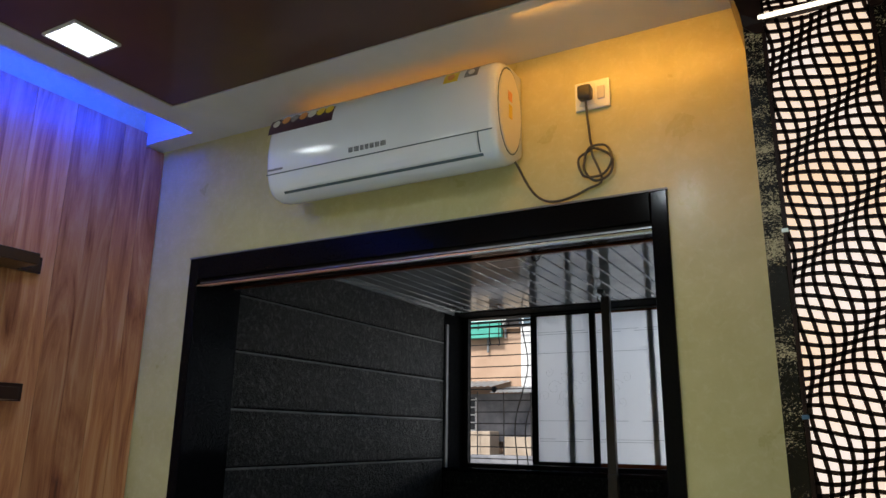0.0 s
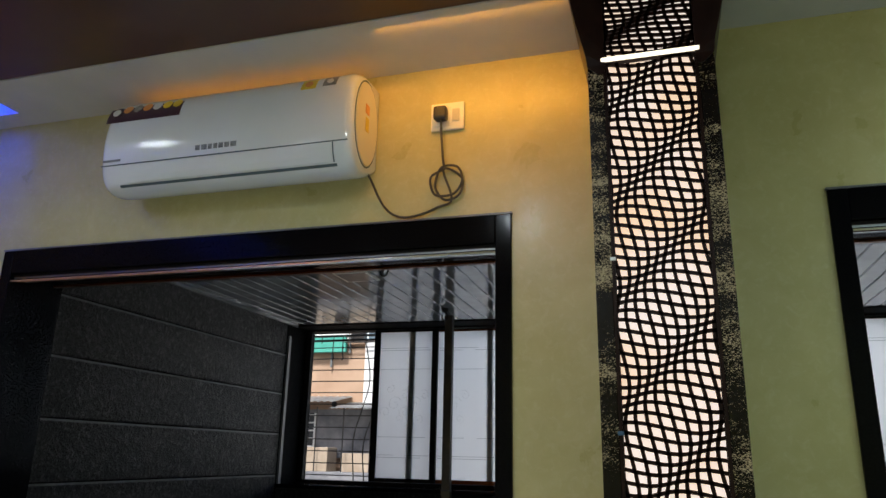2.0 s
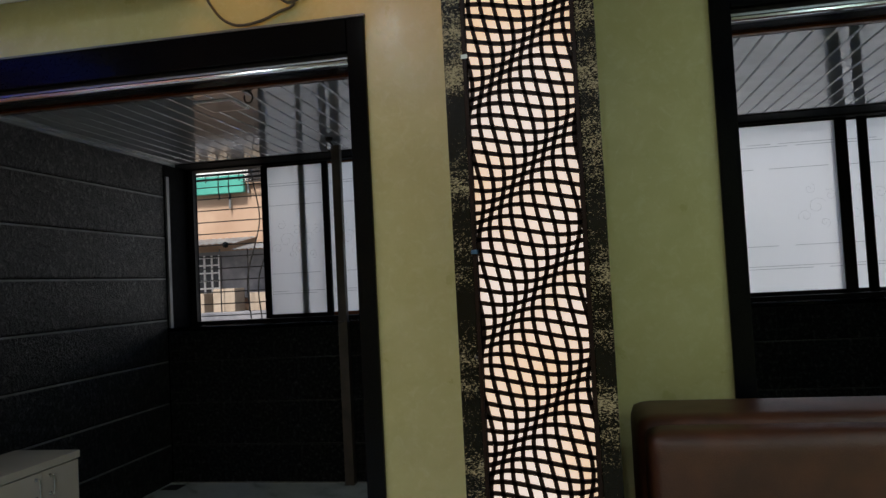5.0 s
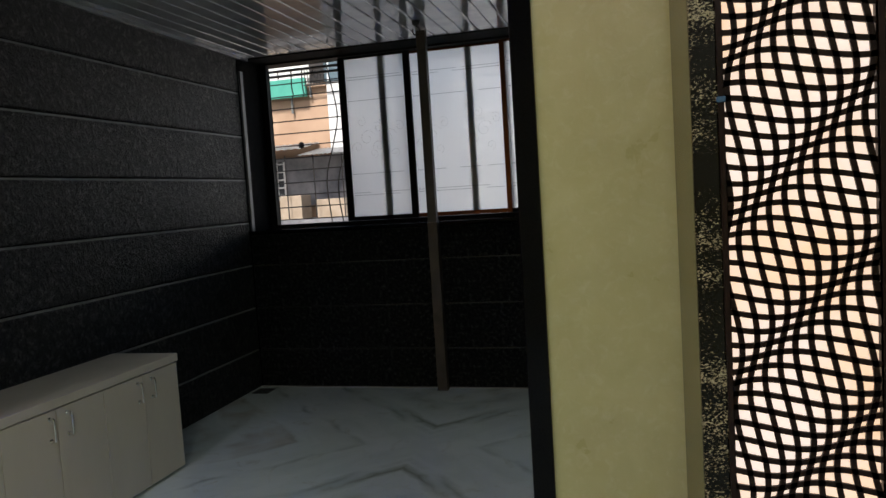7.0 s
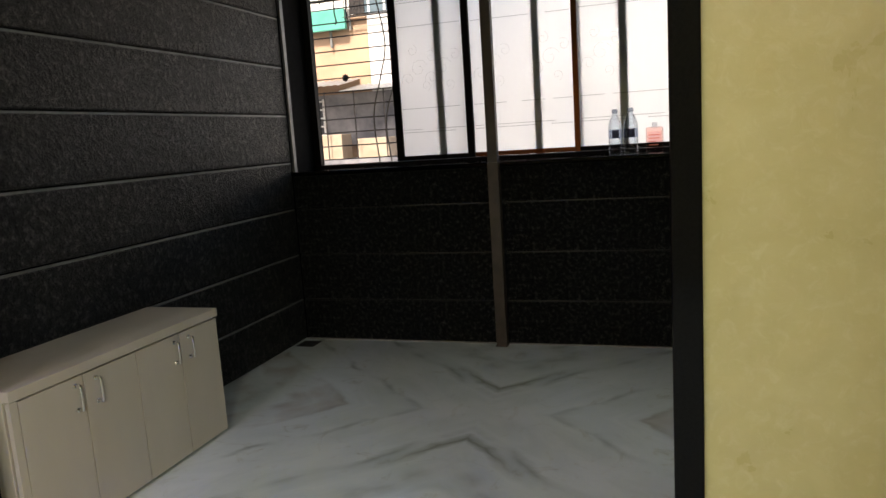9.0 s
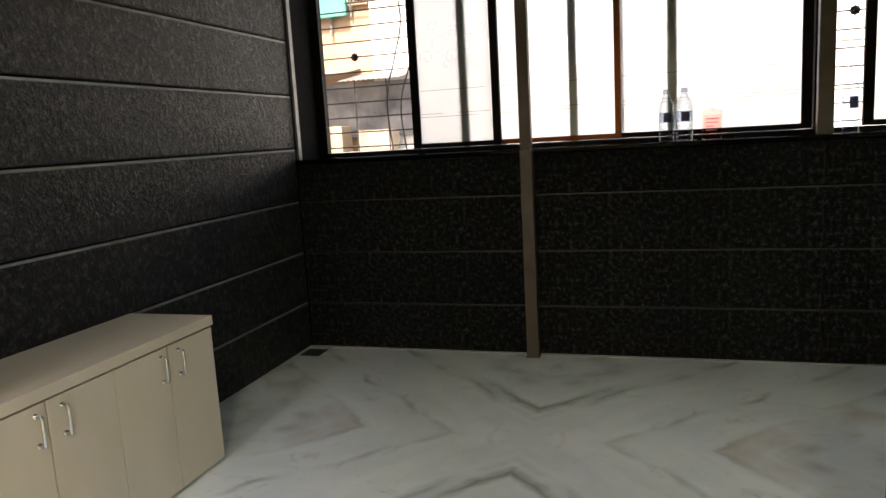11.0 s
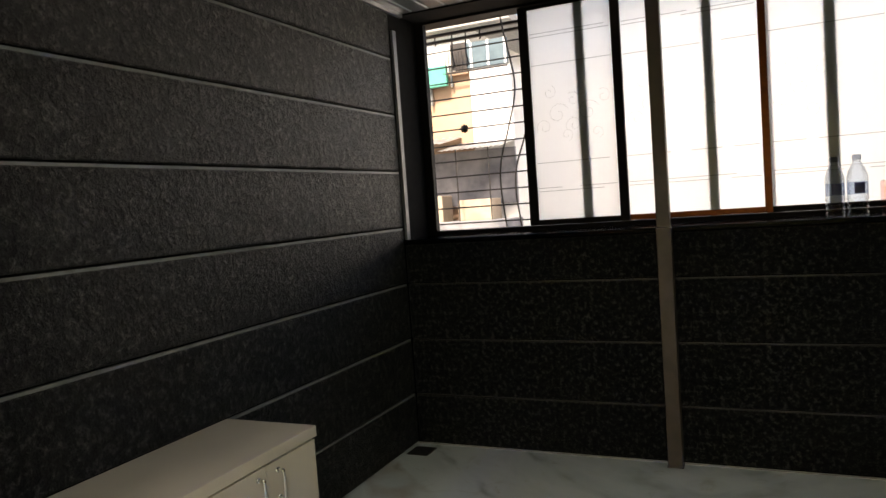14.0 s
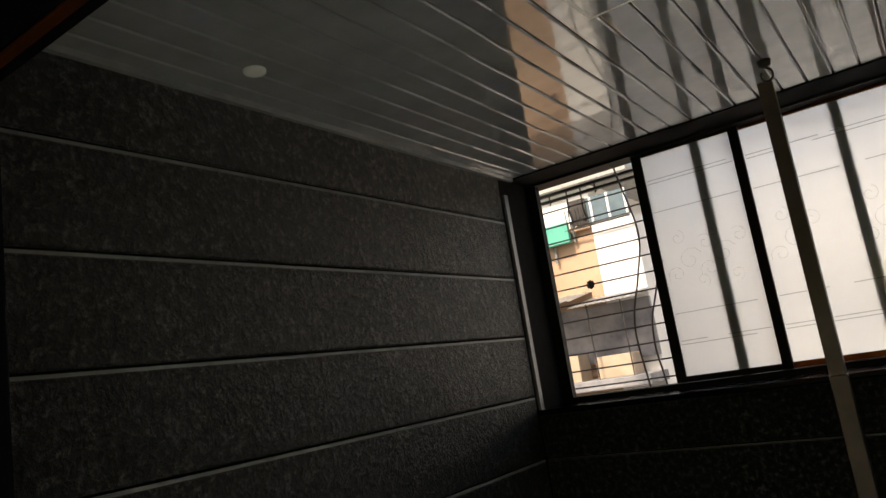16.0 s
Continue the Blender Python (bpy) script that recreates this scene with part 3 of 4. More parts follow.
def window_run(name, x0, x1, sashes, brown=(), side=0.022):
    root = thing(name, "black aluminium sliding windows with frosted panes, partly slid open", "window", kind="structure")
    fr = bmesh.new()
    for a in ((x0, x1, 3.20, 3.33, SILL, SILL + 0.022), (x0, x1, 3.20, 3.33, 2.306, 2.318), (x0, x0 + side, 3.20, 3.20 + (0.13 if side < 0.03 else 0.04), SILL + 0.022, 2.306), (x1 - 0.022, x1, 3.20, 3.33, SILL + 0.022, 2.306)):
        box(fr, *a)
    part("window_frame", fr, ALU_BLACK, root)
    for number, (a, b, y, sl, sr) in enumerate(sashes):
        metal = BROWN_ALU if number in brown else ALU_BLACK
        sash = part("sash", soft_box(a, a + sl, y - 0.014, y + 0.014, SILL + 0.024, 2.304, 0.003), metal if number == 2 else ALU_BLACK, root)
        part("stile", soft_box(b - sr, b, y - 0.014, y + 0.014, SILL + 0.024, 2.304, 0.003), BROWN_ALU if brown and number == 1 else ALU_BLACK, sash)
        part("rail", box(bmesh.new(), a + sl, b - sr, y - 0.012, y + 0.012, SILL + 0.024, SILL + 0.052), metal if number != 2 else ALU_BLACK, sash)
        part("rail", box(bmesh.new(), a + sl, b - sr, y - 0.012, y + 0.012, 2.290, 2.304), metal, sash)
        pane = part("pane", box(bmesh.new(), a + sl - 0.004, b - sr + 0.004, y - 0.0025, y + 0.0025, SILL + 0.048, 2.294), FROST, sash, "frosted glass pane with etched lines")
        pane.visible_shadow = False
        et = bmesh.new()
        for z in (1.312, 1.330, 1.466, 1.99, 2.140, 2.158):
            xs = a + sl + 0.01
            while xs < b - sr - 0.05:
                ln = random.uniform(0.12, 0.4)
                box(et, xs, min(xs + ln, b - sr - 0.01), y - 0.0040, y - 0.0028, z, z + 0.003)
                xs += ln + random.choice((0.0, 0.05, 0.1))
        part("etched_lines", et, ETCH, pane, "thin etched lines")
        fl = bmesh.new()
        for cx in (a + sl + 0.14, b - sr - 0.14):
            for dx, dz, r, q0, w in ((0.0, 0.0, 0.045, 0.4, 1), (0.06, 0.05, 0.030, 2.2, -1), (-0.055, -0.045, 0.034, 3.6, -1), (0.03, -0.08, 0.026, 5.0, 1), (-0.03, 0.085, 0.028, 1.2, -1)):
                pts = [(cx + 1.4 * dx + 1.4 * r * (1 - 0.065 * k) * math.cos(q0 + w * 0.62 * k), y - 0.0036, 1.72 + 1.4 * dz + 1.4 * r * (1 - 0.065 * k) * math.sin(q0 + w * 0.62 * k)) for k in range(13)]
                tube(fl, pts, 0.0016, 4)
        part("etched_scroll", fl, SCROLL, pane, "etched floral scrolls")
    return root


window_1 = window_run("window_1", XL - 0.014, 0.385, [(-1.803, -1.266, 3.245, 0.050, 0.045), (-1.318, -0.574, 3.285, 0.045, 0.048), (-0.622, 0.36, 3.245, 0.034, 0.05)], (1, 2), 0.048)
window_2 = window_run("window_2", 0.387, XR + 0.014, [(0.60, 1.35, 3.285, 0.05, 0.05), (1.31, 2.371, 3.245, 0.05, 0.074), (2.29, 3.24, 3.285, 0.05, 0.04)])
part("stile", soft_box(2.441, 2.503, 3.247, 3.263, SILL + 0.024, 2.304, 0.003), ALU_BLACK, window_2)

for number, (a, b) in enumerate(POSTS):
    post = thing("post", "brown painted square steel post before the windows" if number == 0 else "short brown steel post standing on the sill", "post", group="posts before the windows")
    if number == 0:
        part("lower_tube", soft_box(a, b, YB - 0.067, YB - 0.002, 0, SILL - 0.001, 0.004), POST, post)
        part("base_plate", soft_box(a - 0.004, b + 0.004, YB - 0.071, YB - 0.001, 0, 0.008, 0.002), POST, post)
    y0 = YB - 0.064 if number == 0 else YB + 0.0
    part("upper_tube", soft_box(a + 0.003, b - 0.003, y0, y0 + 0.051, SILL, ZC, 0.004), POST, post)

# outside guard with thin bars
guard = thing("window_guard", "outside iron window guard with thin horizontal bars", "window guard", kind="structure")
for z in [1.06 + 0.0975 * k for k in range(13)]:
    part("bar", tube(bmesh.new(), [(-2.9, 3.60, z), (3.7, 3.60, z)], 0.0045, 6), IRON, guard)
for z in (2.325, 2.285):
    part("top_rail", soft_box(-2.9, 3.7, 3.585, 3.615, z, z + 0.016, 0.002), IRON, guard)
for x, low in ((-2.46, 2.27), (-2.347, 2.12), (-2.255, 2.12), (-2.16, 2.27), (-1.9, 2.27), (-1.6, 2.27), (0.6, 2.12), (0.69, 2.12), (0.9, 2.27)):
    part("hanger", tube(bmesh.new(), smooth_curve([(x, 3.60, 2.33), (x - 0.004, 3.60, 0.4 * 2.33 + 0.6 * low), (x + 0.006, 3.60, low + 0.02), (x - 0.006, 3.60, low)], 3), 0.005, 6), IRON, guard)
for x, w, yb in ((-1.505, 0.05, 3.250), (-0.875, 0.045, 3.290), (-0.345, 0.05, 3.250)):
    part("flat_post", soft_box(x, x + w, yb, yb + 0.012, SILL + 0.022, 2.306, 0.003), RUST, guard)
for x, z in ((-2.301, 1.741), (0.62, 1.741)):
    bm = bmesh.new()
    for k in range(8):
        q = 2 * math.pi * k / 8
        lathe(bm, [(0.006, -0.008), (0.010, 0.0), (0.006, 0.008)], 8, (x + 0.018 * math.cos(q), 3.592, z + 0.018 * math.sin(q)))
    lathe(bm, [(0.010, -0.014), (0.017, 0.0), (0.010, 0.014)], 10, (x, 3.59, z))
    part("rosette", bm, IRON, guard, "cast iron rosette")
for side in (-2.9, 3.7):
    part("arm", tube(bmesh.new(), [(side, 3.34, 1.06), (side, 3.60, 1.06), (side, 3.60, 2.43), (side, 3.34, 2.43)], 0.008, 6), IRON, guard)
for pts in ([(-1.97, 3.36, 2.46), (-1.93, 3.36, 2.228), (-1.883, 3.36, 1.93), (-1.931, 3.36, 1.71), (-1.99, 3.36, 1.522), (-2.005, 3.36, 1.377), (-1.986, 3.36, 1.147), (-1.97, 3.36, 0.95)],
            [(-1.76, 3.36, 2.3), (-1.80, 3.36, 1.85), (-1.839, 3.36, 1.653), (-1.903, 3.36, 1.467), (-1.915, 3.36, 1.32), (-1.896, 3.36, 1.143), (-1.88, 3.36, 0.95)]):
    thing("hanging_cable", "thin dark cable hanging outside the window", "cable", tube(bmesh.new(), smooth_curve(pts), 0.005, 6), CABLE, group="outside cables")

# ---- hall: wooden cladding, shelves, ceiling lamps ----
wood_wall = thing("wood_cladding", "walnut veneer planks cladding the hall's side wall", "wall cladding", kind="structure")
y = -4.4
random.seed(4)
plank_y = []
while y < -0.004:
    w = min(random.choice((0.09, 0.12, 0.15, 0.18)), -0.004 - y)
    plank_y.append((y, w))
    y += w
for y0, w in plank_y:
    if w < 0.02:
        continue
    bm = box(bmesh.new(), 0, 0.032 + random.uniform(-0.001, 0.001), 0.0006, w - 0.0006, 0, 2.66 if y0 + w > -0.104 else 2.728)
    ob = new("plank", mesh_of("plank", bm, WOOD))
    ob.location, ob.parent = (-2.399, y0, 0), wood_wall

WALNUT_DARK = mixed("dark_walnut_veneer", (0.022, 0.010, 0.007), (0.04, 0.018, 0.011), 8, 0.3, stretch=(1, 0.1, 1))
for z in (2.0, 1.50):
    sh = thing("wall_shelf", "dark wooden floating shelf on the plank wall", "shelf", group="shelves on the plank wall")
    part("board", soft_box(-2.366, -2.2, -1.75, -0.63, z - 0.045, z, 0.003), WALNUT_DARK, sh)
    part("rear_lip", soft_box(-2.3662, -2.35, -1.75, -0.53, z - 0.045, z + 0.022, 0.002), WALNUT_DARK, sh)

for px, py, watts in PANELS:
    pl = thing("ceiling_light", "square recessed ceiling light, switched on", "ceiling light", group="hall ceiling lights")
    bm = bmesh.new()
    for a in ((-0.090, 0.090, -0.090, -0.082), (-0.090, 0.090, 0.082, 0.090), (-0.090, -0.082, -0.082, 0.082), (0.082, 0.090, -0.082, 0.082)):
        box(bm, px + a[0], px + a[1], py + a[2], py + a[3], 2.667, 2.677)
    part("frame", bm, PLASTIC, pl)
    part("diffuser", box(bmesh.new(), px - 0.082, px + 0.082, py - 0.082, py + 0.082, 2.669, 2.6765), PANEL_GLOW, pl, "glowing white diffuser")

strip = thing("led_strip", "blue light strip in the ceiling cove", "light strip", soft_box(-2.066, -2.0595, -4.3, -0.13, 2.80, 2.81, 0.001), BLUE_GLOW)

# ---- air conditioners ----
AC_PROFILE = [(0.0, 2.285), (-0.05, 2.256), (-0.10, 2.236), (-0.150, 2.232), (-0.192, 2.254), (-0.216, 2.306), (-0.226, 2.39), (-0.222, 2.475), (-0.206, 2.545), (-0.168, 2.592), (-0.10, 2.612), (0.0, 2.614)]


def prof_points(off=0.0, n=5):
    pts = smooth_curve([(0, y, z) for y, z in AC_PROFILE], n)
    out = []
    for i, p in enumerate(pts):
        d = (pts[min(i + 1, len(pts) - 1)] - pts[max(i - 1, 0)]).normalized()
        out.append((p.y - off * d.z, p.z + off * d.y))
    return out


def shell(x0, x1, off, cap, cap1):
    """The unit's curved body between two places on the wall, its ends rounded by cap."""
    bm = bmesh.new()
    base = prof_points(off)
    cy, cz = -0.10, 2.425
    stations = [(x0 - cap, 0.80), (x0 - cap * 0.92, 0.87), (x0 - cap * 0.72, 0.935), (x0 - cap * 0.35, 0.983), (x0 + 0.02, 1.0), (x1, 1.0), (x1 + cap1 * 0.3, 0.99), (x1 + cap1 * 0.75, 0.955), (x1 + cap1, 0.90)]
    rings = [[bm.verts.new((x, min(-0.004, cy + (y - cy) * s), cz + (z - cz) * s)) for y, z in base] for x, s in stations]
    for u, w in zip(rings, rings[1:]):
        for k in range(len(base)):
            bm.faces.new((u[k], u[(k + 1) % len(base)], w[(k + 1) % len(base)], w[k]))
    bm.faces.new(rings[0][::-1])
    bm.faces.new(rings[-1])
    return bm


def patch(x0, x1, z0, z1, off=0.0015, steps=4):
    """A thin sticker on the upper or front curve between two heights."""
    base = [p for p in prof_points(off, 12) if p[0] < -0.09 and p[1] > 2.24]
    base.sort(key=lambda p: p[1])
    zs = [p[1] for p in base]
    ys = [p[0] for p in base]
    bm = bmesh.new()
    rows = [[bm.verts.new((x, float(np.interp(z0 + (z1 - z0) * k / steps, zs, ys)) + d, z0 + (z1 - z0) * k / steps)) for x in (x0, x1) for d in (0.0, 0.0012)] for k in range(steps + 1)]
    for u, w in zip(rows, rows[1:]):
        bm.faces.new((u[0], u[2], w[2], w[0]))
        bm.faces.new((u[1], w[1], w[3], u[3]))
        bm.faces.new((u[0], w[0], w[1], u[1]))
        bm.faces.new((u[2], u[3], w[3], w[2]))
    bm.faces.new(rows[0])
    bm.faces.new(rows[-1])
    return bm


STICKER_DARK = mixed("plum_sticker", (0.045, 0.018, 0.035), (0.07, 0.03, 0.05), 20, 0.35)
YELLOW = mixed("yellow_sticker", (0.75, 0.55, 0.02), (0.85, 0.62, 0.03), 20, 0.4)
GREY_STICKER = mixed("grey_sticker", (0.12, 0.13, 0.14), (0.30, 0.31, 0.32), 60, 0.4)
ORANGE = mixed("orange_sticker", (0.70, 0.28, 0.06), (0.80, 0.36, 0.08), 20, 0.4)
SEAM = mixed("blue_grey_seam", (0.06, 0.09, 0.11), (0.09, 0.13, 0.15), 20, 0.45)
SIDE = mixed("cream_plastic", (0.74, 0.70, 0.60), (0.78, 0.74, 0.64), 6, 0.3)


def disc(x, z, r, off=0.004):
    """A thin round badge lying on the front curve."""
    base = sorted((p for p in prof_points(off, 12) if p[0] < -0.09 and p[1] > 2.24), key=lambda p: p[1])
    zs, ys = [p[1] for p in base], [p[0] for p in base]
    bm = bmesh.new()
    rings = [[bm.verts.new((x + r * math.cos(2 * math.pi * k / 16), float(np.interp(z + r * math.sin(2 * math.pi * k / 16), zs, ys)) + d, z + r * math.sin(2 * math.pi * k / 16))) for k in range(16)] for d in (0.0, 0.002)]
    for k in range(16):
        bm.faces.new((rings[0][k], rings[0][(k + 1) % 16], rings[1][(k + 1) % 16], rings[1][k]))
    bm.faces.new(rings[0])
    bm.faces.new(rings[1][::-1])
    return bm


def air_conditioner(stickers, dx, dz=0.0):
    root = thing("air_conditioner", "glossy white split air conditioner mounted high on the wall", "air conditioner", group="split air conditioners")
    root.location = (dx, 0.0, dz)
    body = part("body", shell(-1.438, -0.515, 0.0, 0.050, 0.033), AC_WHITE, root, smooth=True)
    part("backplate", soft_box(-1.44, -0.53, -0.012, -0.001, 2.30, 2.60, 0.003), PLASTIC, root)
    part("front_seam", patch(-1.474, -0.496, 2.323, 2.327, 0.0012, 1), SEAM, body, "dark seam below the front panel")
    part("louver", patch(-1.37, -0.554, 2.2595, 2.3175, 0.004, 3), AC_WHITE, root, "closed air louver")
    part("louver_gap", patch(-1.40, -0.542, 2.2480, 2.2555, 0.0015, 1), SEAM, root, "dark gap below the louver")
    part("louver_edge", patch(-0.552, -0.5475, 2.2595, 2.322, 0.0015, 2), SEAM, root)
    n = 28
    rings = []
    bm = bmesh.new()
    for x, s in ((-0.484, 1.0), (-0.478, 0.97)):
        rings.append([bm.verts.new((x, -0.112 + 0.092 * s * math.cos(2 * math.pi * k / n), 2.428 + 0.155 * s * math.sin(2 * math.pi * k / n))) for k in range(n)])
    for k in range(n):
        bm.faces.new((rings[0][k], rings[0][(k + 1) % n], rings[1][(k + 1) % n], rings[1][k]))
    bm.faces.new(rings[1])
    bm.faces.new(rings[0][::-1])
    cap_ob = part("side_cover", bm, SIDE, root, "cream oval side cover")
    ring = tube(bmesh.new(), [(-0.4825, -0.112 + 0.094 * math.cos(2 * math.pi * k / n), 2.428 + 0.157 * math.sin(2 * math.pi * k / n)) for k in range(n + 1)], 0.003, 6)
    part("cover_seam", ring, SEAM, cap_ob, smooth=True)
    ring = tube(bmesh.new(), [(-1.4885, -0.108 + 0.078 * math.cos(2 * math.pi * k / n), 2.428 + 0.135 * math.sin(2 * math.pi * k / n)) for k in range(n + 1)], 0.003, 6)
    part("cover_seam", ring, SEAM, body, "dark oval seam of the end cover", smooth=True)
    # lettering drawn as plain bars
    x = -1.075
    for k, w in enumerate((0.018, 0.022, 0.015, 0.015, 0.017, 0.018, 0.022)):
        part("lettering_bar", patch(x, x + w, 2.346, 2.364, 0.0015, 1), GREY_STICKER, body)
        x += w + 0.006
    part("model_bar", patch(-1.465, -1.39, 2.338, 2.346, 0.0015, 1), GREY_STICKER, body, "small dark lettering bar")
    if stickers:
        strip_ob = part("feature_sticker", patch(-1.482, -1.165, 2.496, 2.562, 0.002), STICKER_DARK, root, "plum feature sticker with round icons")
        for k, c in enumerate((STICKER_DARK, ORANGE, GREY_STICKER, ORANGE, PLASTIC, YELLOW, YELLOW)):
            part("icon", disc(-1.446 + 0.043 * k, 2.552 - (0.012 if k == 0 else 0), 0.026 if k == 0 else 0.0185), c, strip_ob)
        part("icon", disc(-1.446, 2.540, 0.016, 0.0065), PLASTIC, strip_ob)
        ys = part("rating_sticker", patch(-0.688, -0.632, 2.532, 2.578, 0.002), YELLOW, root, "yellow rating sticker")
        part("icon", disc(-0.660, 2.555, 0.014), ORANGE, ys)
        bs = part("badge_sticker", patch(-0.606, -0.556, 2.537, 2.579, 0.002), GREY_STICKER, root, "grey square sticker")
        part("icon", disc(-0.581, 2.558, 0.012), PLASTIC, bs)
        part("side_sticker", box(bmesh.new(), -0.4785, -0.4765, -0.130, -0.100, 2.462, 2.496), ORANGE, cap_ob, "orange side sticker")
        part("side_sticker", box(bmesh.new(), -0.4785, -0.4765, -0.126, -0.100, 2.398, 2.448), YELLOW, cap_ob, "yellow side sticker")
    return root


air_conditioner(True, 0.0)
air_conditioner(False, 2.946, -0.045)

# ---- socket, plug and cable ----
socket = thing("wall_socket", "white wall socket plate with switch", "socket")
part("plate", soft_box(-0.282, -0.162, -0.013, 0.0, 2.422, 2.524, 0.004), PLASTIC, socket)
part("insert", soft_box(-0.268, -0.212, -0.0165, -0.012, 2.436, 2.510, 0.003), PLASTIC, socket)
part("switch", soft_box(-0.204, -0.178, -0.018, -0.012, 2.45, 2.497, 0.003), mixed("grey_switch", (0.5, 0.49, 0.46), (0.56, 0.55, 0.52), 8, 0.35), socket, "pale grey rocker switch")
plug = thing("power_plug", "dark plug with a looped grey cable to the air conditioner", "plug")
bm = soft_box(-0.262, -0.216, -0.055, -0.017, 2.448, 2.497, 0.010, 3)
part("plug_body", bm, DARK_PLASTIC, plug, smooth=True)
loop = [(-0.238, -0.036, 2.452), (-0.237, -0.03, 2.40), (-0.232, -0.022, 2.31)]
for k in range(15):
    q = 1.9 + k * 0.9
    r = 0.052 + 0.010 * math.sin(k * 1.3)
    loop.append((-0.216 + r * math.cos(q), -0.014 - 0.008 * (k % 2), 2.224 + 1.08 * r * math.sin(q)))
loop += [(-0.20, -0.014, 2.165), (-0.25, -0.010, 2.142), (-0.31, -0.010, 2.121), (-0.375, -0.010, 2.116), (-0.425, -0.011, 2.140), (-0.462, -0.014, 2.19), (-0.482, -0.04, 2.245), (-0.500, -0.07, 2.285)]
part("cable", tube(bmesh.new(), smooth_curve(loop, 5), 0.0042, 8), CABLE, plug, "thin grey cable in a loose coil", smooth=True)

# ---- backlit pillar ----
CX0, CX1, CY = 0.300, 0.612, -0.47
pillar = thing("pillar", "pillar clad in black and gold marble with a backlit lattice", "pillar", kind="structure")
part("core", box(bmesh.new(), CX0 + 0.012, CX1 - 0.012, CY + 0.05, -0.001, 0, 2.66), PAINT, pillar)
SIDE_MARBLE = mixed("brown_gold_marble", (0.026, 0.013, 0.003), (0.12, 0.063, 0.009), 7, 0.20, lo=0.38, hi=0.7)
SIDE_MARBLE.node_tree.nodes["Principled BSDF"].inputs["Specular IOR Level"].default_value = 0.25
part("side_slab", soft_box(CX0, CX0 + 0.011, CY + 0.011, -0.001, 0, 2.33, 0.002), SIDE_MARBLE, pillar, "polished brown gold-veined marble side")
part("side_slab", soft_box(CX1 - 0.011, CX1, CY + 0.011, -0.001, 0, 2.33, 0.002), SIDE_MARBLE, pillar, "polished brown gold-veined marble side")
part("front_slab", soft_box(CX0, CX0 + 0.040, CY, CY + 0.010, 0, 2.33, 0.002), GOLD, pillar, "black marble strip flecked with gold")
part("front_slab", soft_box(CX1 - 0.040, CX1, CY, CY + 0.010, 0, 2.33, 0.002), GOLD, pillar, "black marble strip flecked with gold")
JX0, JX1 = CX0 + 0.047, CX1 - 0.047
part("lattice_frame", box(bmesh.new(), JX0 - 0.007, JX0 + 0.001, CY - 0.003, CY + 0.048, 0, 2.335), LATTICE, pillar)
part("lattice_frame", box(bmesh.new(), JX1 - 0.001, JX1 + 0.007, CY - 0.003, CY + 0.048, 0, 2.335), LATTICE, pillar)
part("light_panel", box(bmesh.new(), JX0, JX1, CY + 0.022, CY + 0.034, 0.02, 2.66), BACKLIGHT, pillar, "warm backlit white acrylic")


def lattice(x0, x1, z0, z1, squash=1.0):
    """A wavy cut-out grid: straight bars pushed along the diagonal by a travelling wave."""
    bm = bmesh.new()
    y0, y1, hw = CY + 0.001, CY + 0.006, 0.0045

    def warp(x, z):
        d = 0.0090 * math.sin(2 * math.pi * (z / squash - 1.02 * x - 0.962) / 0.2385)
        return min(max(x - 0.042 * (z - 1.30) - d, x0 - 0.002), x1 + 0.002), z - 0.035 * squash * (x - 0.45) + squash * d

    def ribbon(pts):
        rows = []
        for i, p in enumerate(pts):
            q, r = pts[max(i - 1, 0)], pts[min(i + 1, len(pts) - 1)]
            dx, dz = r[0] - q[0], r[1] - q[1]
            ln = math.hypot(dx, dz) or 1e-6
            nx, nz = -dz / ln * hw, dx / ln * hw
            rows.append([bm.verts.new((p[0] + sx * nx, yy, p[1] + sx * nz)) for sx in (-1, 1) for yy in (y0, y1)])
        for u, w in zip(rows, rows[1:]):
            bm.faces.new((u[0], u[2], w[2], w[0]))
            bm.faces.new((u[0], w[0], w[1], u[1]))
            bm.faces.new((u[2], u[3], w[3], w[2]))
            bm.faces.new((u[1], w[1], w[3], u[3]))
    for c in range(-8, 15):
        xc = 0.3907 + 0.0237 * c
        n = int((z1 - z0) / 0.0075)
        pts = [warp(xc, z0 + (z1 - z0) * k / n) for k in range(n + 1)]
        ribbon([(x, min(max(z, z0), z1)) for x, z in pts])
    z = z0 - 0.0146
    while z < z1 + 0.025:
        pts = [warp(x0 - 0.075 + (x1 - x0 + 0.15) * k / 40, z) for k in range(41)]
        ribbon([(x, min(max(q, z0), z1)) for x, q in pts])
        z += 0.0234 * squash
    return bm


part("lattice", lattice(JX0, JX1, 0.0, 2.332), LATTICE, pillar, "black wavy cut-out lattice")
part("upper_lattice", lattice(JX0, JX1, 2.342, 2.66, 0.62), LATTICE, pillar, "black wavy cut-out lattice")
part("light_seam", soft_box(JX0 - 0.012, JX1 + 0.012, CY - 0.012, CY - 0.002, 2.3335, 2.3435, 0.003), SEAM_GLOW, pillar, "bright thin strip across the lattice")


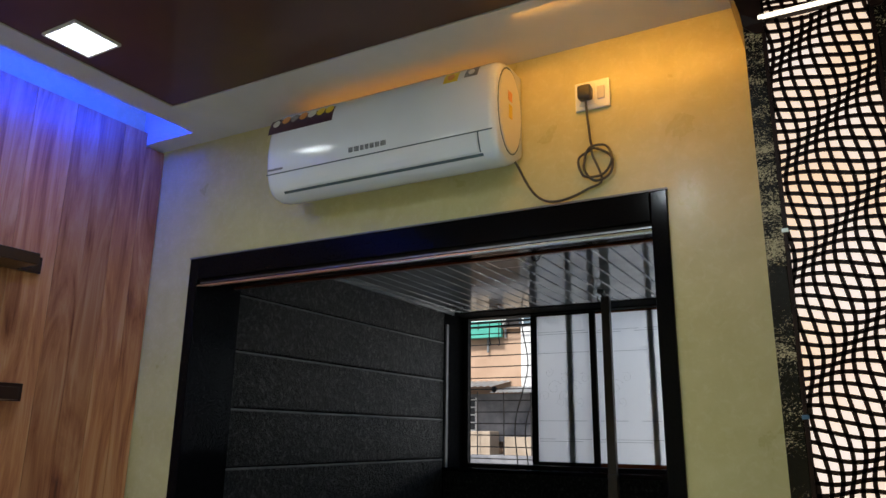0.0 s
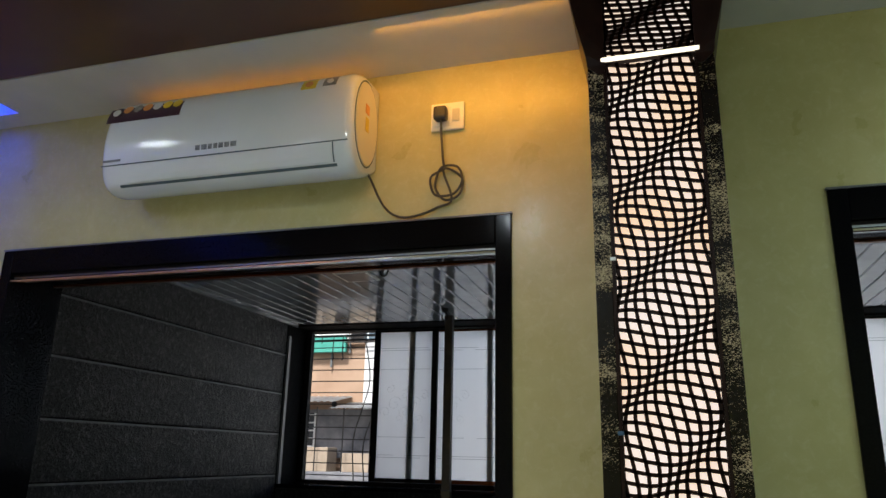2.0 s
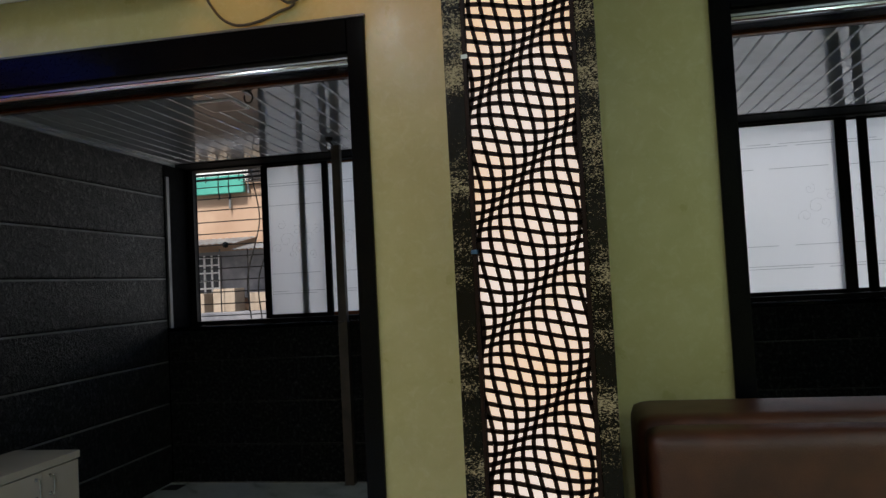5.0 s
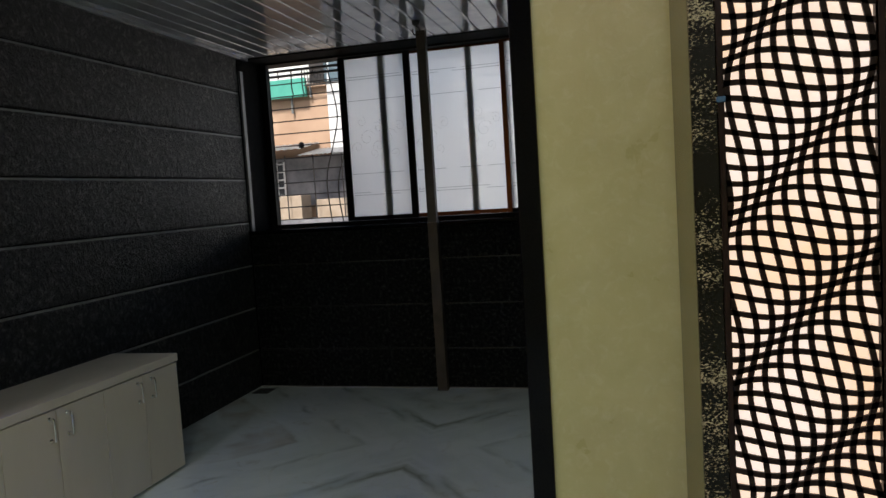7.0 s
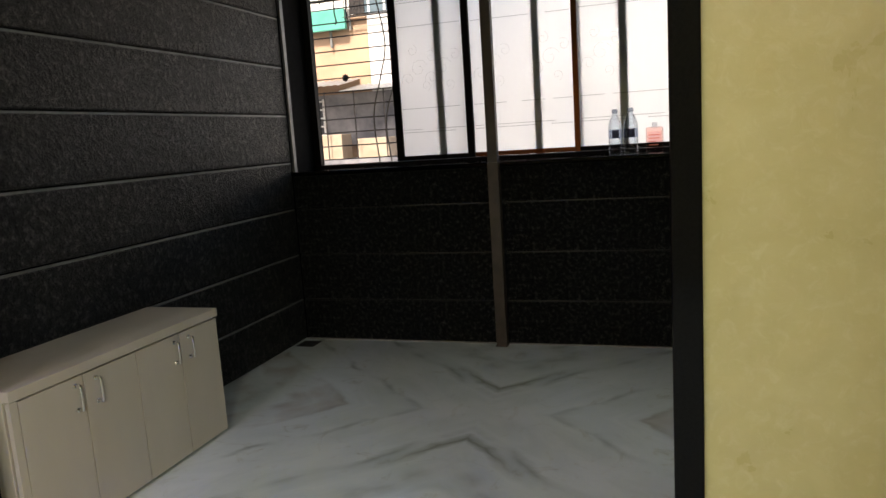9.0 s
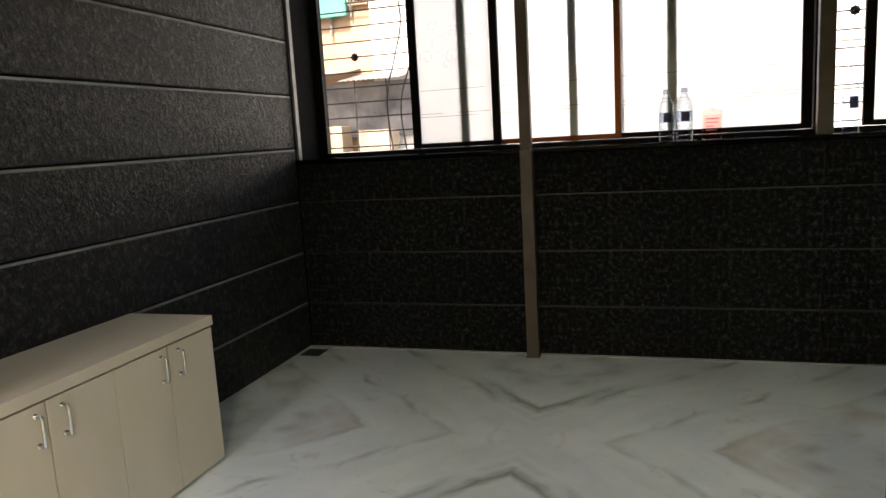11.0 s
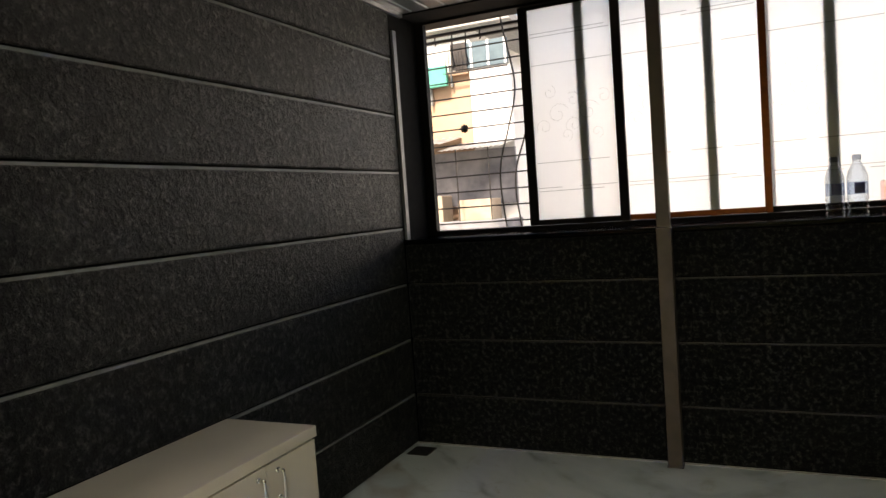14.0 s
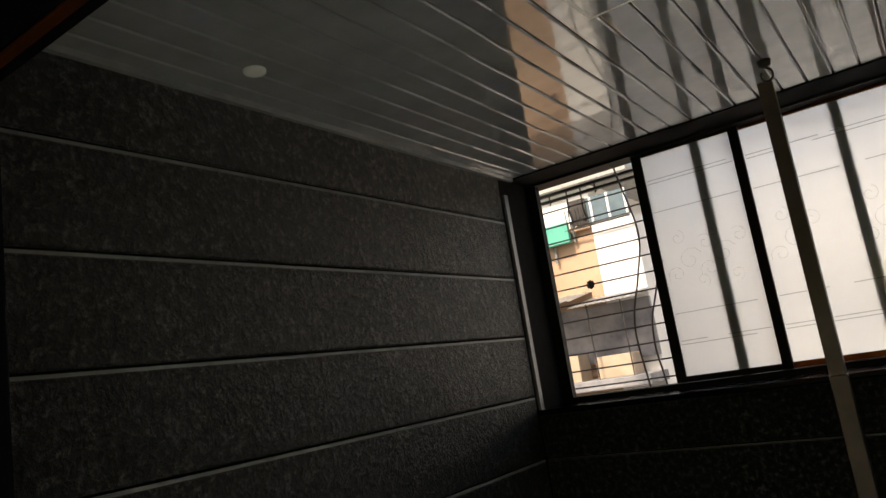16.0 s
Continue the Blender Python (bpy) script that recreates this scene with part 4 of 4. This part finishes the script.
def capital(side):
    """Black casing beside the upper lattice that flares out towards the ceiling."""
    bm = bmesh.new()
    xi = JX0 - 0.002 if side < 0 else JX1 + 0.002
    xo = CX0 - 0.004 if side < 0 else CX1 + 0.004
    rows = []
    for z, f, g in ((2.300, 0.030, 0.0), (2.325, 0.004, 0.0), (2.36, 0.0, 0.006), (2.45, -0.022, 0.014), (2.66, -0.06, 0.03)):
        xx = xo - side * f
        rows.append([bm.verts.new(p) for p in ((xi, CY - 0.006, z), (xx, CY - 0.006 - g, z), (xx, -0.001, z), (xi, -0.001 if z < 2.0 else CY + 0.045, z))])
    for u, w in zip(rows, rows[1:]):
        for k in range(4):
            bm.faces.new((u[k], u[(k + 1) % 4], w[(k + 1) % 4], w[k]))
    bm.faces.new(rows[0])
    bm.faces.new(rows[-1])
    return bm


part("capital", capital(-1), LATTICE, pillar, "black flared casing")
part("capital", capital(1), LATTICE, pillar, "black flared casing")

for z, m in ((1.80, PLASTIC), (1.395, mixed("blue_tag", (0.03, 0.07, 0.13), (0.04, 0.09, 0.16), 20, 0.4))):
    part("clip", soft_box(JX0 - 0.010, JX0 + 0.004, CY - 0.008, CY - 0.002, z, z + 0.009, 0.002), m, pillar, "small clip on the lattice edge")

# ---- sofa ----
sofa = thing("sofa", "brown leather sofa standing against the cream wall", "sofa")
SX0, SX1 = 0.655, 2.60
part("backrest", soft_box(SX0, SX1, -0.30, -0.05, 0.18, 1.025, 0.05, 4), LEATHER, sofa, smooth=True)
for a, b in ((SX0 + 0.012, 1.62), (1.63, SX1 - 0.012)):
    part("back_cushion", soft_box(a, b, -0.40, -0.285, 0.84, 1.012, 0.045, 4), LEATHER, sofa, "padded leather headrest", smooth=True)
    part("back_cushion", soft_box(a, b, -0.42, -0.285, 0.46, 0.835, 0.05, 4), LEATHER, sofa, smooth=True)
    part("seat_cushion", soft_box(a + 0.16, b if b < 2 else b - 0.16, -0.92, -0.40, 0.26, 0.45, 0.05, 4), LEATHER, sofa, smooth=True)
part("base", soft_box(SX0 + 0.02, SX1 - 0.02, -0.90, -0.08, 0.06, 0.26, 0.02, 2), LEATHER, sofa, smooth=True)
for a, b in ((SX0 - 0.002, SX0 + 0.16), (SX1 - 0.16, SX1 + 0.002)):
    part("armrest", soft_box(a, b, -0.92, -0.31, 0.06, 0.60, 0.05, 4), LEATHER, sofa, smooth=True)
for x in (SX0 + 0.08, SX1 - 0.08):
    for yy in (-0.84, -0.14):
        part("leg", lathe(bmesh.new(), [(0.018, 0.0), (0.024, 0.06)], 12, (x, yy, 0.0)), DARK_PLASTIC, sofa)

# ---- annex: cabinet ----
cabinet = thing("shoe_cabinet", "low beige laminate cabinet with four doors and bar handles", "cabinet")
KX0, KX1, KY0, KY1 = XL + 0.004, -2.030, 0.305, 1.378
part("body", soft_box(KX0, KX1 - 0.012, KY0, KY1, 0.0, 0.542, 0.002), LAMINATE, cabinet)
part("top", soft_box(KX0, KX1 + 0.022, KY0 - 0.003, KY1 + 0.006, 0.543, 0.580, 0.003), LAMINATE, cabinet, "thick beige laminate top")
edges = [0.335, 0.600, 0.862, 1.118, 1.376]
for k in range(4):
    door = part("door", soft_box(KX1 + 0.001, KX1 + 0.018, edges[k] + 0.0022, edges[k + 1] - 0.0022, 0.014, 0.536, 0.0015), LAMINATE, cabinet)
    yh = edges[k + 1] - 0.040 if k % 2 == 0 else edges[k] + 0.052
    bm = tube(bmesh.new(), smooth_curve([(KX1 + 0.017, yh, 0.508), (KX1 + 0.036, yh, 0.508), (KX1 + 0.042, yh, 0.503), (KX1 + 0.042, yh, 0.427), (KX1 + 0.036, yh, 0.422), (KX1 + 0.017, yh, 0.422)], 4), 0.0048, 8)
    for zz in (0.508, 0.422):
        tube(bm, [(KX1 + 0.016, yh, zz), (KX1 + 0.024, yh, zz)], 0.0085, 10)
    part("handle", bm, CHROME, door, "chrome bar handle", smooth=True)
part("end_panel", soft_box(KX1 + 0.0005, KX1 + 0.018, KY0, 0.3335, 0.0, 0.541, 0.001), LAMINATE, cabinet)

# ---- annex: ceiling fittings, drain, bottles ----
hatch = thing("ceiling_panel_light", "square white panel light, switched off, on the ceiling", "ceiling light")
part("frame", soft_box(-1.33, -1.12, 1.42, 1.63, ZC - 0.008, ZC, 0.002), PLASTIC, hatch)
part("diffuser", soft_box(-1.315, -1.135, 1.435, 1.615, ZC - 0.0095, ZC - 0.008, 0.0005), PVC, hatch)
rose = thing("ceiling_rose", "small round white fitting on the ceiling", "ceiling fitting", lathe(bmesh.new(), [(0.022, -0.012), (0.034, -0.008), (0.036, 0.0)], 20, (-2.19, 1.06, ZC)), PLASTIC, smooth=True)
for x, yy in ((-0.998, 2.54), (-0.941, 1.24)):
    hk = thing("ceiling_hook", "black iron hook hanging from the ceiling", "hook", group="ceiling hooks")
    part("cup", lathe(bmesh.new(), [(0.010, -0.030), (0.022, -0.022), (0.026, 0.0)], 14, (x, yy, ZC)), IRON, hk, smooth=True)
    pts = [(x, yy, ZC - 0.028)] + [(x + 0.021 * math.sin(q), yy, ZC - 0.058 + 0.026 * math.cos(q)) for q in [0.3 + 0.5 * k for k in range(11)]]
    part("ring", tube(bmesh.new(), smooth_curve(pts, 3), 0.0045, 8), IRON, hk, smooth=True)

drain = thing("floor_drain", "dark metal floor drain in the corner", "drain")
part("plate", soft_box(-2.375, -2.255, 2.665, 2.785, 0.0, 0.004, 0.001), IRON, drain)
for k in range(5):
    part("slot", box(bmesh.new(), -2.365, -2.265, 2.68 + 0.02 * k, 2.688 + 0.02 * k, 0.004, 0.0048), DARK_PLASTIC, drain)

LABEL = mixed("navy_white_label", (0.03, 0.035, 0.09), (0.05, 0.05, 0.14), 20, 0.4)
PINK_LABEL = mixed("pink_label", (0.75, 0.16, 0.14), (0.80, 0.22, 0.18), 20, 0.4)
CAP_GREY = clear_plastic("grey_cap", (0.56, 0.59, 0.64), 0.1)


WRAP = clear_plastic("white_label_film", (0.78, 0.82, 0.90), 0.06)


def bottle(x, yy, r, h, label_mat, cap_mat, words):
    b = thing("bottle", words, "bottle", group="bottles on the sill")
    prof = [(r * 0.85, 0.0), (r, 0.006), (r, h * 0.08), (r * 0.92, h * 0.10), (r, h * 0.13), (r, h * 0.16), (r * 0.92, h * 0.18), (r, h * 0.21), (r, h * 0.24), (r * 0.92, h * 0.26), (r, h * 0.29), (r, h * 0.34), (r * 0.96, h * 0.37), (r * 0.96, h * 0.56), (r, h * 0.59), (r * 0.98, h * 0.66), (r * 0.78, h * 0.76), (r * 0.45, h * 0.86), (r * 0.36, h * 0.92)]
    part("flask", lathe(bmesh.new(), prof, 24, (x, yy, SILL)), PET, b, smooth=True)
    part("label", lathe(bmesh.new(), [(r * 0.975, h * 0.365), (r * 0.985, h * 0.37), (r * 0.985, h * 0.56), (r * 0.975, h * 0.565)], 24, (x, yy, SILL)), WRAP, b, "printed wrap label", smooth=True)
    bm = bmesh.new()
    for lo, hi, q0, q1 in ((0.375, 0.555, -1.95, -0.95),):
        cols = [[bm.verts.new((x + r * rr * math.cos(q), yy + r * rr * math.sin(q), SILL + h * f)) for f, rr in ((lo, 0.986), (lo, 1.0), (hi, 1.0), (hi, 0.986))] for q in [q0 + (q1 - q0) * k / 8 for k in range(9)]]
        for c, d in zip(cols, cols[1:]):
            for k in range(3):
                bm.faces.new((c[k], d[k], d[k + 1], c[k + 1]))
    part("label_print", bm, label_mat, b, "navy printed square")
    part("cap", lathe(bmesh.new(), [(r * 0.42, h * 0.92), (r * 0.42, h * 0.985), (r * 0.36, h)], 16, (x, yy, SILL)), cap_mat, b, "screw cap", smooth=True)
    return b


bottle(-0.352, 2.884, 0.038, 0.255, LABEL, CAP_GREY, "clear plastic water bottle with a navy label on the sill")
bottle(-0.268, 2.886, 0.041, 0.258, LABEL, CAP_GREY, "clear plastic water bottle with a navy label on the sill")
bottle(0.47, 2.93, 0.037, 0.30, LABEL, CAP_GREY, "tall clear water bottle with a navy label on the sill")
soap = thing("sanitizer_bottle", "flat pink sanitizer bottle on the sill", "bottle")
part("flask", soft_box(-0.186, -0.094, 2.862, 2.905, SILL, SILL + 0.145, 0.012, 3), PINK, soap, smooth=True)
part("label", soft_box(-0.178, -0.102, 2.8600, 2.8615, SILL + 0.03, SILL + 0.12, 0.0005, 1), clear_plastic("pale_label", (1.0, 0.90, 0.89), 0.08), soap, "pale pink label")
for k in range(4):
    part("lettering_bar", box(bmesh.new(), -0.170, -0.170 + (0.05, 0.035, 0.055, 0.06)[k], 2.8590, 2.8602, SILL + 0.045 + 0.018 * k, SILL + 0.051 + 0.018 * k), PINK_LABEL, soap)
part("cap", lathe(bmesh.new(), [(0.014, 0.145), (0.014, 0.165), (0.010, 0.17)], 14, (-0.140, 2.884, SILL)), clear_plastic("pale_cap", (0.86, 0.86, 0.88), 0.1), soap, smooth=True)

# ---- outside: ground, facing houses, cables ----
ASPHALT = mixed("asphalt", (0.045, 0.045, 0.045), (0.07, 0.068, 0.065), 8, 0.9, bump_scale=40, bump_strength=0.3)
PEACH = mixed("peach_wall_paint", (0.38, 0.24, 0.15), (0.47, 0.315, 0.205), 1.5, 0.8, bump_scale=30, bump_strength=0.2)
WHITE_WALL = mixed("white_wall_paint", (0.66, 0.64, 0.60), (0.78, 0.76, 0.72), 1.2, 0.8, bump_scale=30, bump_strength=0.2)
CREAM_WALL = mixed("pale_wall_paint", (0.76, 0.75, 0.72), (0.82, 0.81, 0.78), 0.7, 0.85, bump_scale=30, bump_strength=0.2)
GREEN_SHEET = mixed("green_sheet", (0.06, 0.30, 0.22), (0.09, 0.38, 0.28), 4, 0.5)
TIN = mixed("weathered_tin", (0.42, 0.42, 0.42), (0.60, 0.60, 0.59), 5, 0.45, 0.6)
# stained grey with the shade under the porch roof put into the colour
SHADE = mixed("grey_shaded_stained_wall", (0.11, 0.11, 0.12), (0.26, 0.25, 0.25), 3, 0.85)
BLUE_SHUTTER = mixed("blue_grey_shutter", (0.07, 0.105, 0.125), (0.10, 0.145, 0.165), 6, 0.5)
CARTON = mixed("carton", (0.34, 0.26, 0.18), (0.42, 0.33, 0.24), 5, 0.85)
ground = lump("ground", "grey asphalt ground of the lane far below", "ground", [(-300, 300, -300, 300, -4.3, -4.2)], ASPHALT)
own = lump("wall_outer", "rendered outer wall of the storeys below", "wall", [(-3.2, 4.2, 3.10, 3.34, -4.2, -0.13)], CREAM_WALL)

house = thing("house", "peach and white house across the lane with a tin porch roof", "house")
part("wall", box(bmesh.new(), -9.5, -4.35, 9.0, 14.0, -4.2, 3.12), PEACH, house)
part("upper_wall", box(bmesh.new(), -9.5, -4.35, 9.05, 14.0, 3.121, 3.75), WHITE_WALL, house, "whitewashed upper wall")
part("cornice", soft_box(-9.5, -4.36, 8.93, 9.049, 3.10, 3.16, 0.01), PEACH, house)
part("wall", box(bmesh.new(), -4.349, -3.75, 8.96, 14.0, -4.2, 3.15), WHITE_WALL, house, "white painted wall bay")
part("roof", soft_box(-9.7, -3.70, 8.9, 14.2, 3.75, 3.86, 0.01), MORTAR, house)
win = part("window", box(bmesh.new(), -4.56, -3.78, 8.93, 9.0, 3.17, 3.52), BLUE_SHUTTER, house, "blue-grey shuttered window")
for k in range(4):
    part("shutter_bar", box(bmesh.new(), -4.56 + 0.25 * k, -4.53 + 0.25 * k, 8.915, 8.929, 3.17, 3.52), PLASTIC, win)
part("shutter_leaf", soft_box(-4.60, -4.36, 8.90, 8.914, 3.16, 3.53, 0.003), IRON, win, "dark open shutter leaf")
for k in range(6):
    part("baluster", tube(bmesh.new(), [(-4.66 + 0.05 * k, 8.85, 3.12), (-4.66 + 0.05 * k, 8.85, 3.40)], 0.007, 5), IRON, house)
part("balcony_rail", tube(bmesh.new(), [(-4.7, 8.85, 3.12), (-3.75, 8.85, 3.12)], 0.012, 6), IRON, house)
part("awning", soft_box(-5.7, -4.66, 8.84, 8.92, 2.96, 3.25, 0.01), GREEN_SHEET, house, "green sheet awning")
for a, b, z in ((-5.9, -4.55, 2.09), (-4.6, -3.72, 1.99)):
    bm = bmesh.new()
    n = 24
    rows = [[bm.verts.new((a + (b - a) * k / n, yy, z + (0.0 if yy < 8.5 else 0.14) + 0.018 * (k % 2))) for k in range(n + 1)] for yy in (8.2, 9.0)]
    for k in range(n):
        bm.faces.new((rows[0][k], rows[0][k + 1], rows[1][k + 1], rows[1][k]))
    bmesh.ops.solidify(bm, geom=bm.faces[:], thickness=0.012)
    part("porch_roof", bm, TIN, house, "corrugated tin sheet")
part("stained_wall", box(bmesh.new(), -5.95, -3.74, 8.90, 8.958, 1.25, 2.02), SHADE, house, "grey stained wall, coloured dark for the shade below the tin roof")
for k in range(5):
    part("porch_bar", tube(bmesh.new(), [(-5.75 + 0.46 * k, 8.3, 1.05), (-5.75 + 0.46 * k, 8.3, 2.02)], 0.010, 6), IRON, house)
grille = part("window", box(bmesh.new(), -5.80, -5.12, 8.87, 8.899, 1.28, 1.96), DARK_PLASTIC, house, "dark window behind a pale grille")
for k in range(6):
    part("grille_bar", box(bmesh.new(), -5.80 + 0.13 * k, -5.775 + 0.13 * k, 8.845, 8.869, 1.28, 1.96), WHITE_WALL, grille)
for k in range(6):
    part("grille_bar", box(bmesh.new(), -5.80, -5.12, 8.825, 8.844, 1.29 + 0.125 * k, 1.312 + 0.125 * k), WHITE_WALL, grille)
part("ledge", soft_box(-6.0, -3.70, 8.25, 8.96, 0.92, 1.05, 0.01), SHADE, house)
for x, yy, sx, sz in ((-5.02, 8.4, 0.36, 0.36), (-4.45, 8.45, 0.5, 0.28), (-5.6, 8.45, 0.4, 0.3)):
    thing("carton", "brown carton standing on the ledge of the house", "box", soft_box(x, x + sx, yy, yy + 0.35, 1.05, 1.05 + sz, 0.008), CARTON, group="cartons on the ledge")
for px, pz, ph in ((-4.95, 2.72, 0.3), (-4.62, 2.95, 0.3)):
    thing("drain_pipe", "short grey pipe on the peach wall", "pipe", tube(bmesh.new(), [(px, 8.94, pz), (px, 8.94, pz + ph)], 0.02, 8), RUST)

far = thing("apartment_building", "pale apartment building across the lane", "building")
part("wall", box(bmesh.new(), -3.3, 16.0, 13.0, 22.0, -4.2, 4.2), CREAM_WALL, far)
part("roof", soft_box(-3.4, 16.2, 12.9, 22.2, 4.2, 4.4, 0.02), MORTAR, far)
for fx in range(6):
    for fz in (-2.4, 0.6, 2.2) if fx % 2 else (-2.4, 0.8):
        w = part("window", box(bmesh.new(), -2.2 + 2.9 * fx, -1.1 + 2.9 * fx, 12.93, 13.0, fz, fz + 1.1), BLUE_SHUTTER, far)
        part("ledge", box(bmesh.new(), -2.35 + 2.9 * fx, -0.95 + 2.9 * fx, 12.7, 13.0, fz + 1.15, fz + 1.22), MORTAR, w)
for z in (2.35, 1.72, 1.66):
    pts = [(-6 + 1.5 * k, 9.0 + 0.4 * k, z + 0.1 * abs(k - 5) / 5 - 0.12 * math.sin(math.pi * k / 10)) for k in range(11)]
    thing("street_cable", "thin black cable strung between the facing houses", "cable", tube(bmesh.new(), smooth_curve(pts, 3), 0.012, 6), CABLE, group="street cables")
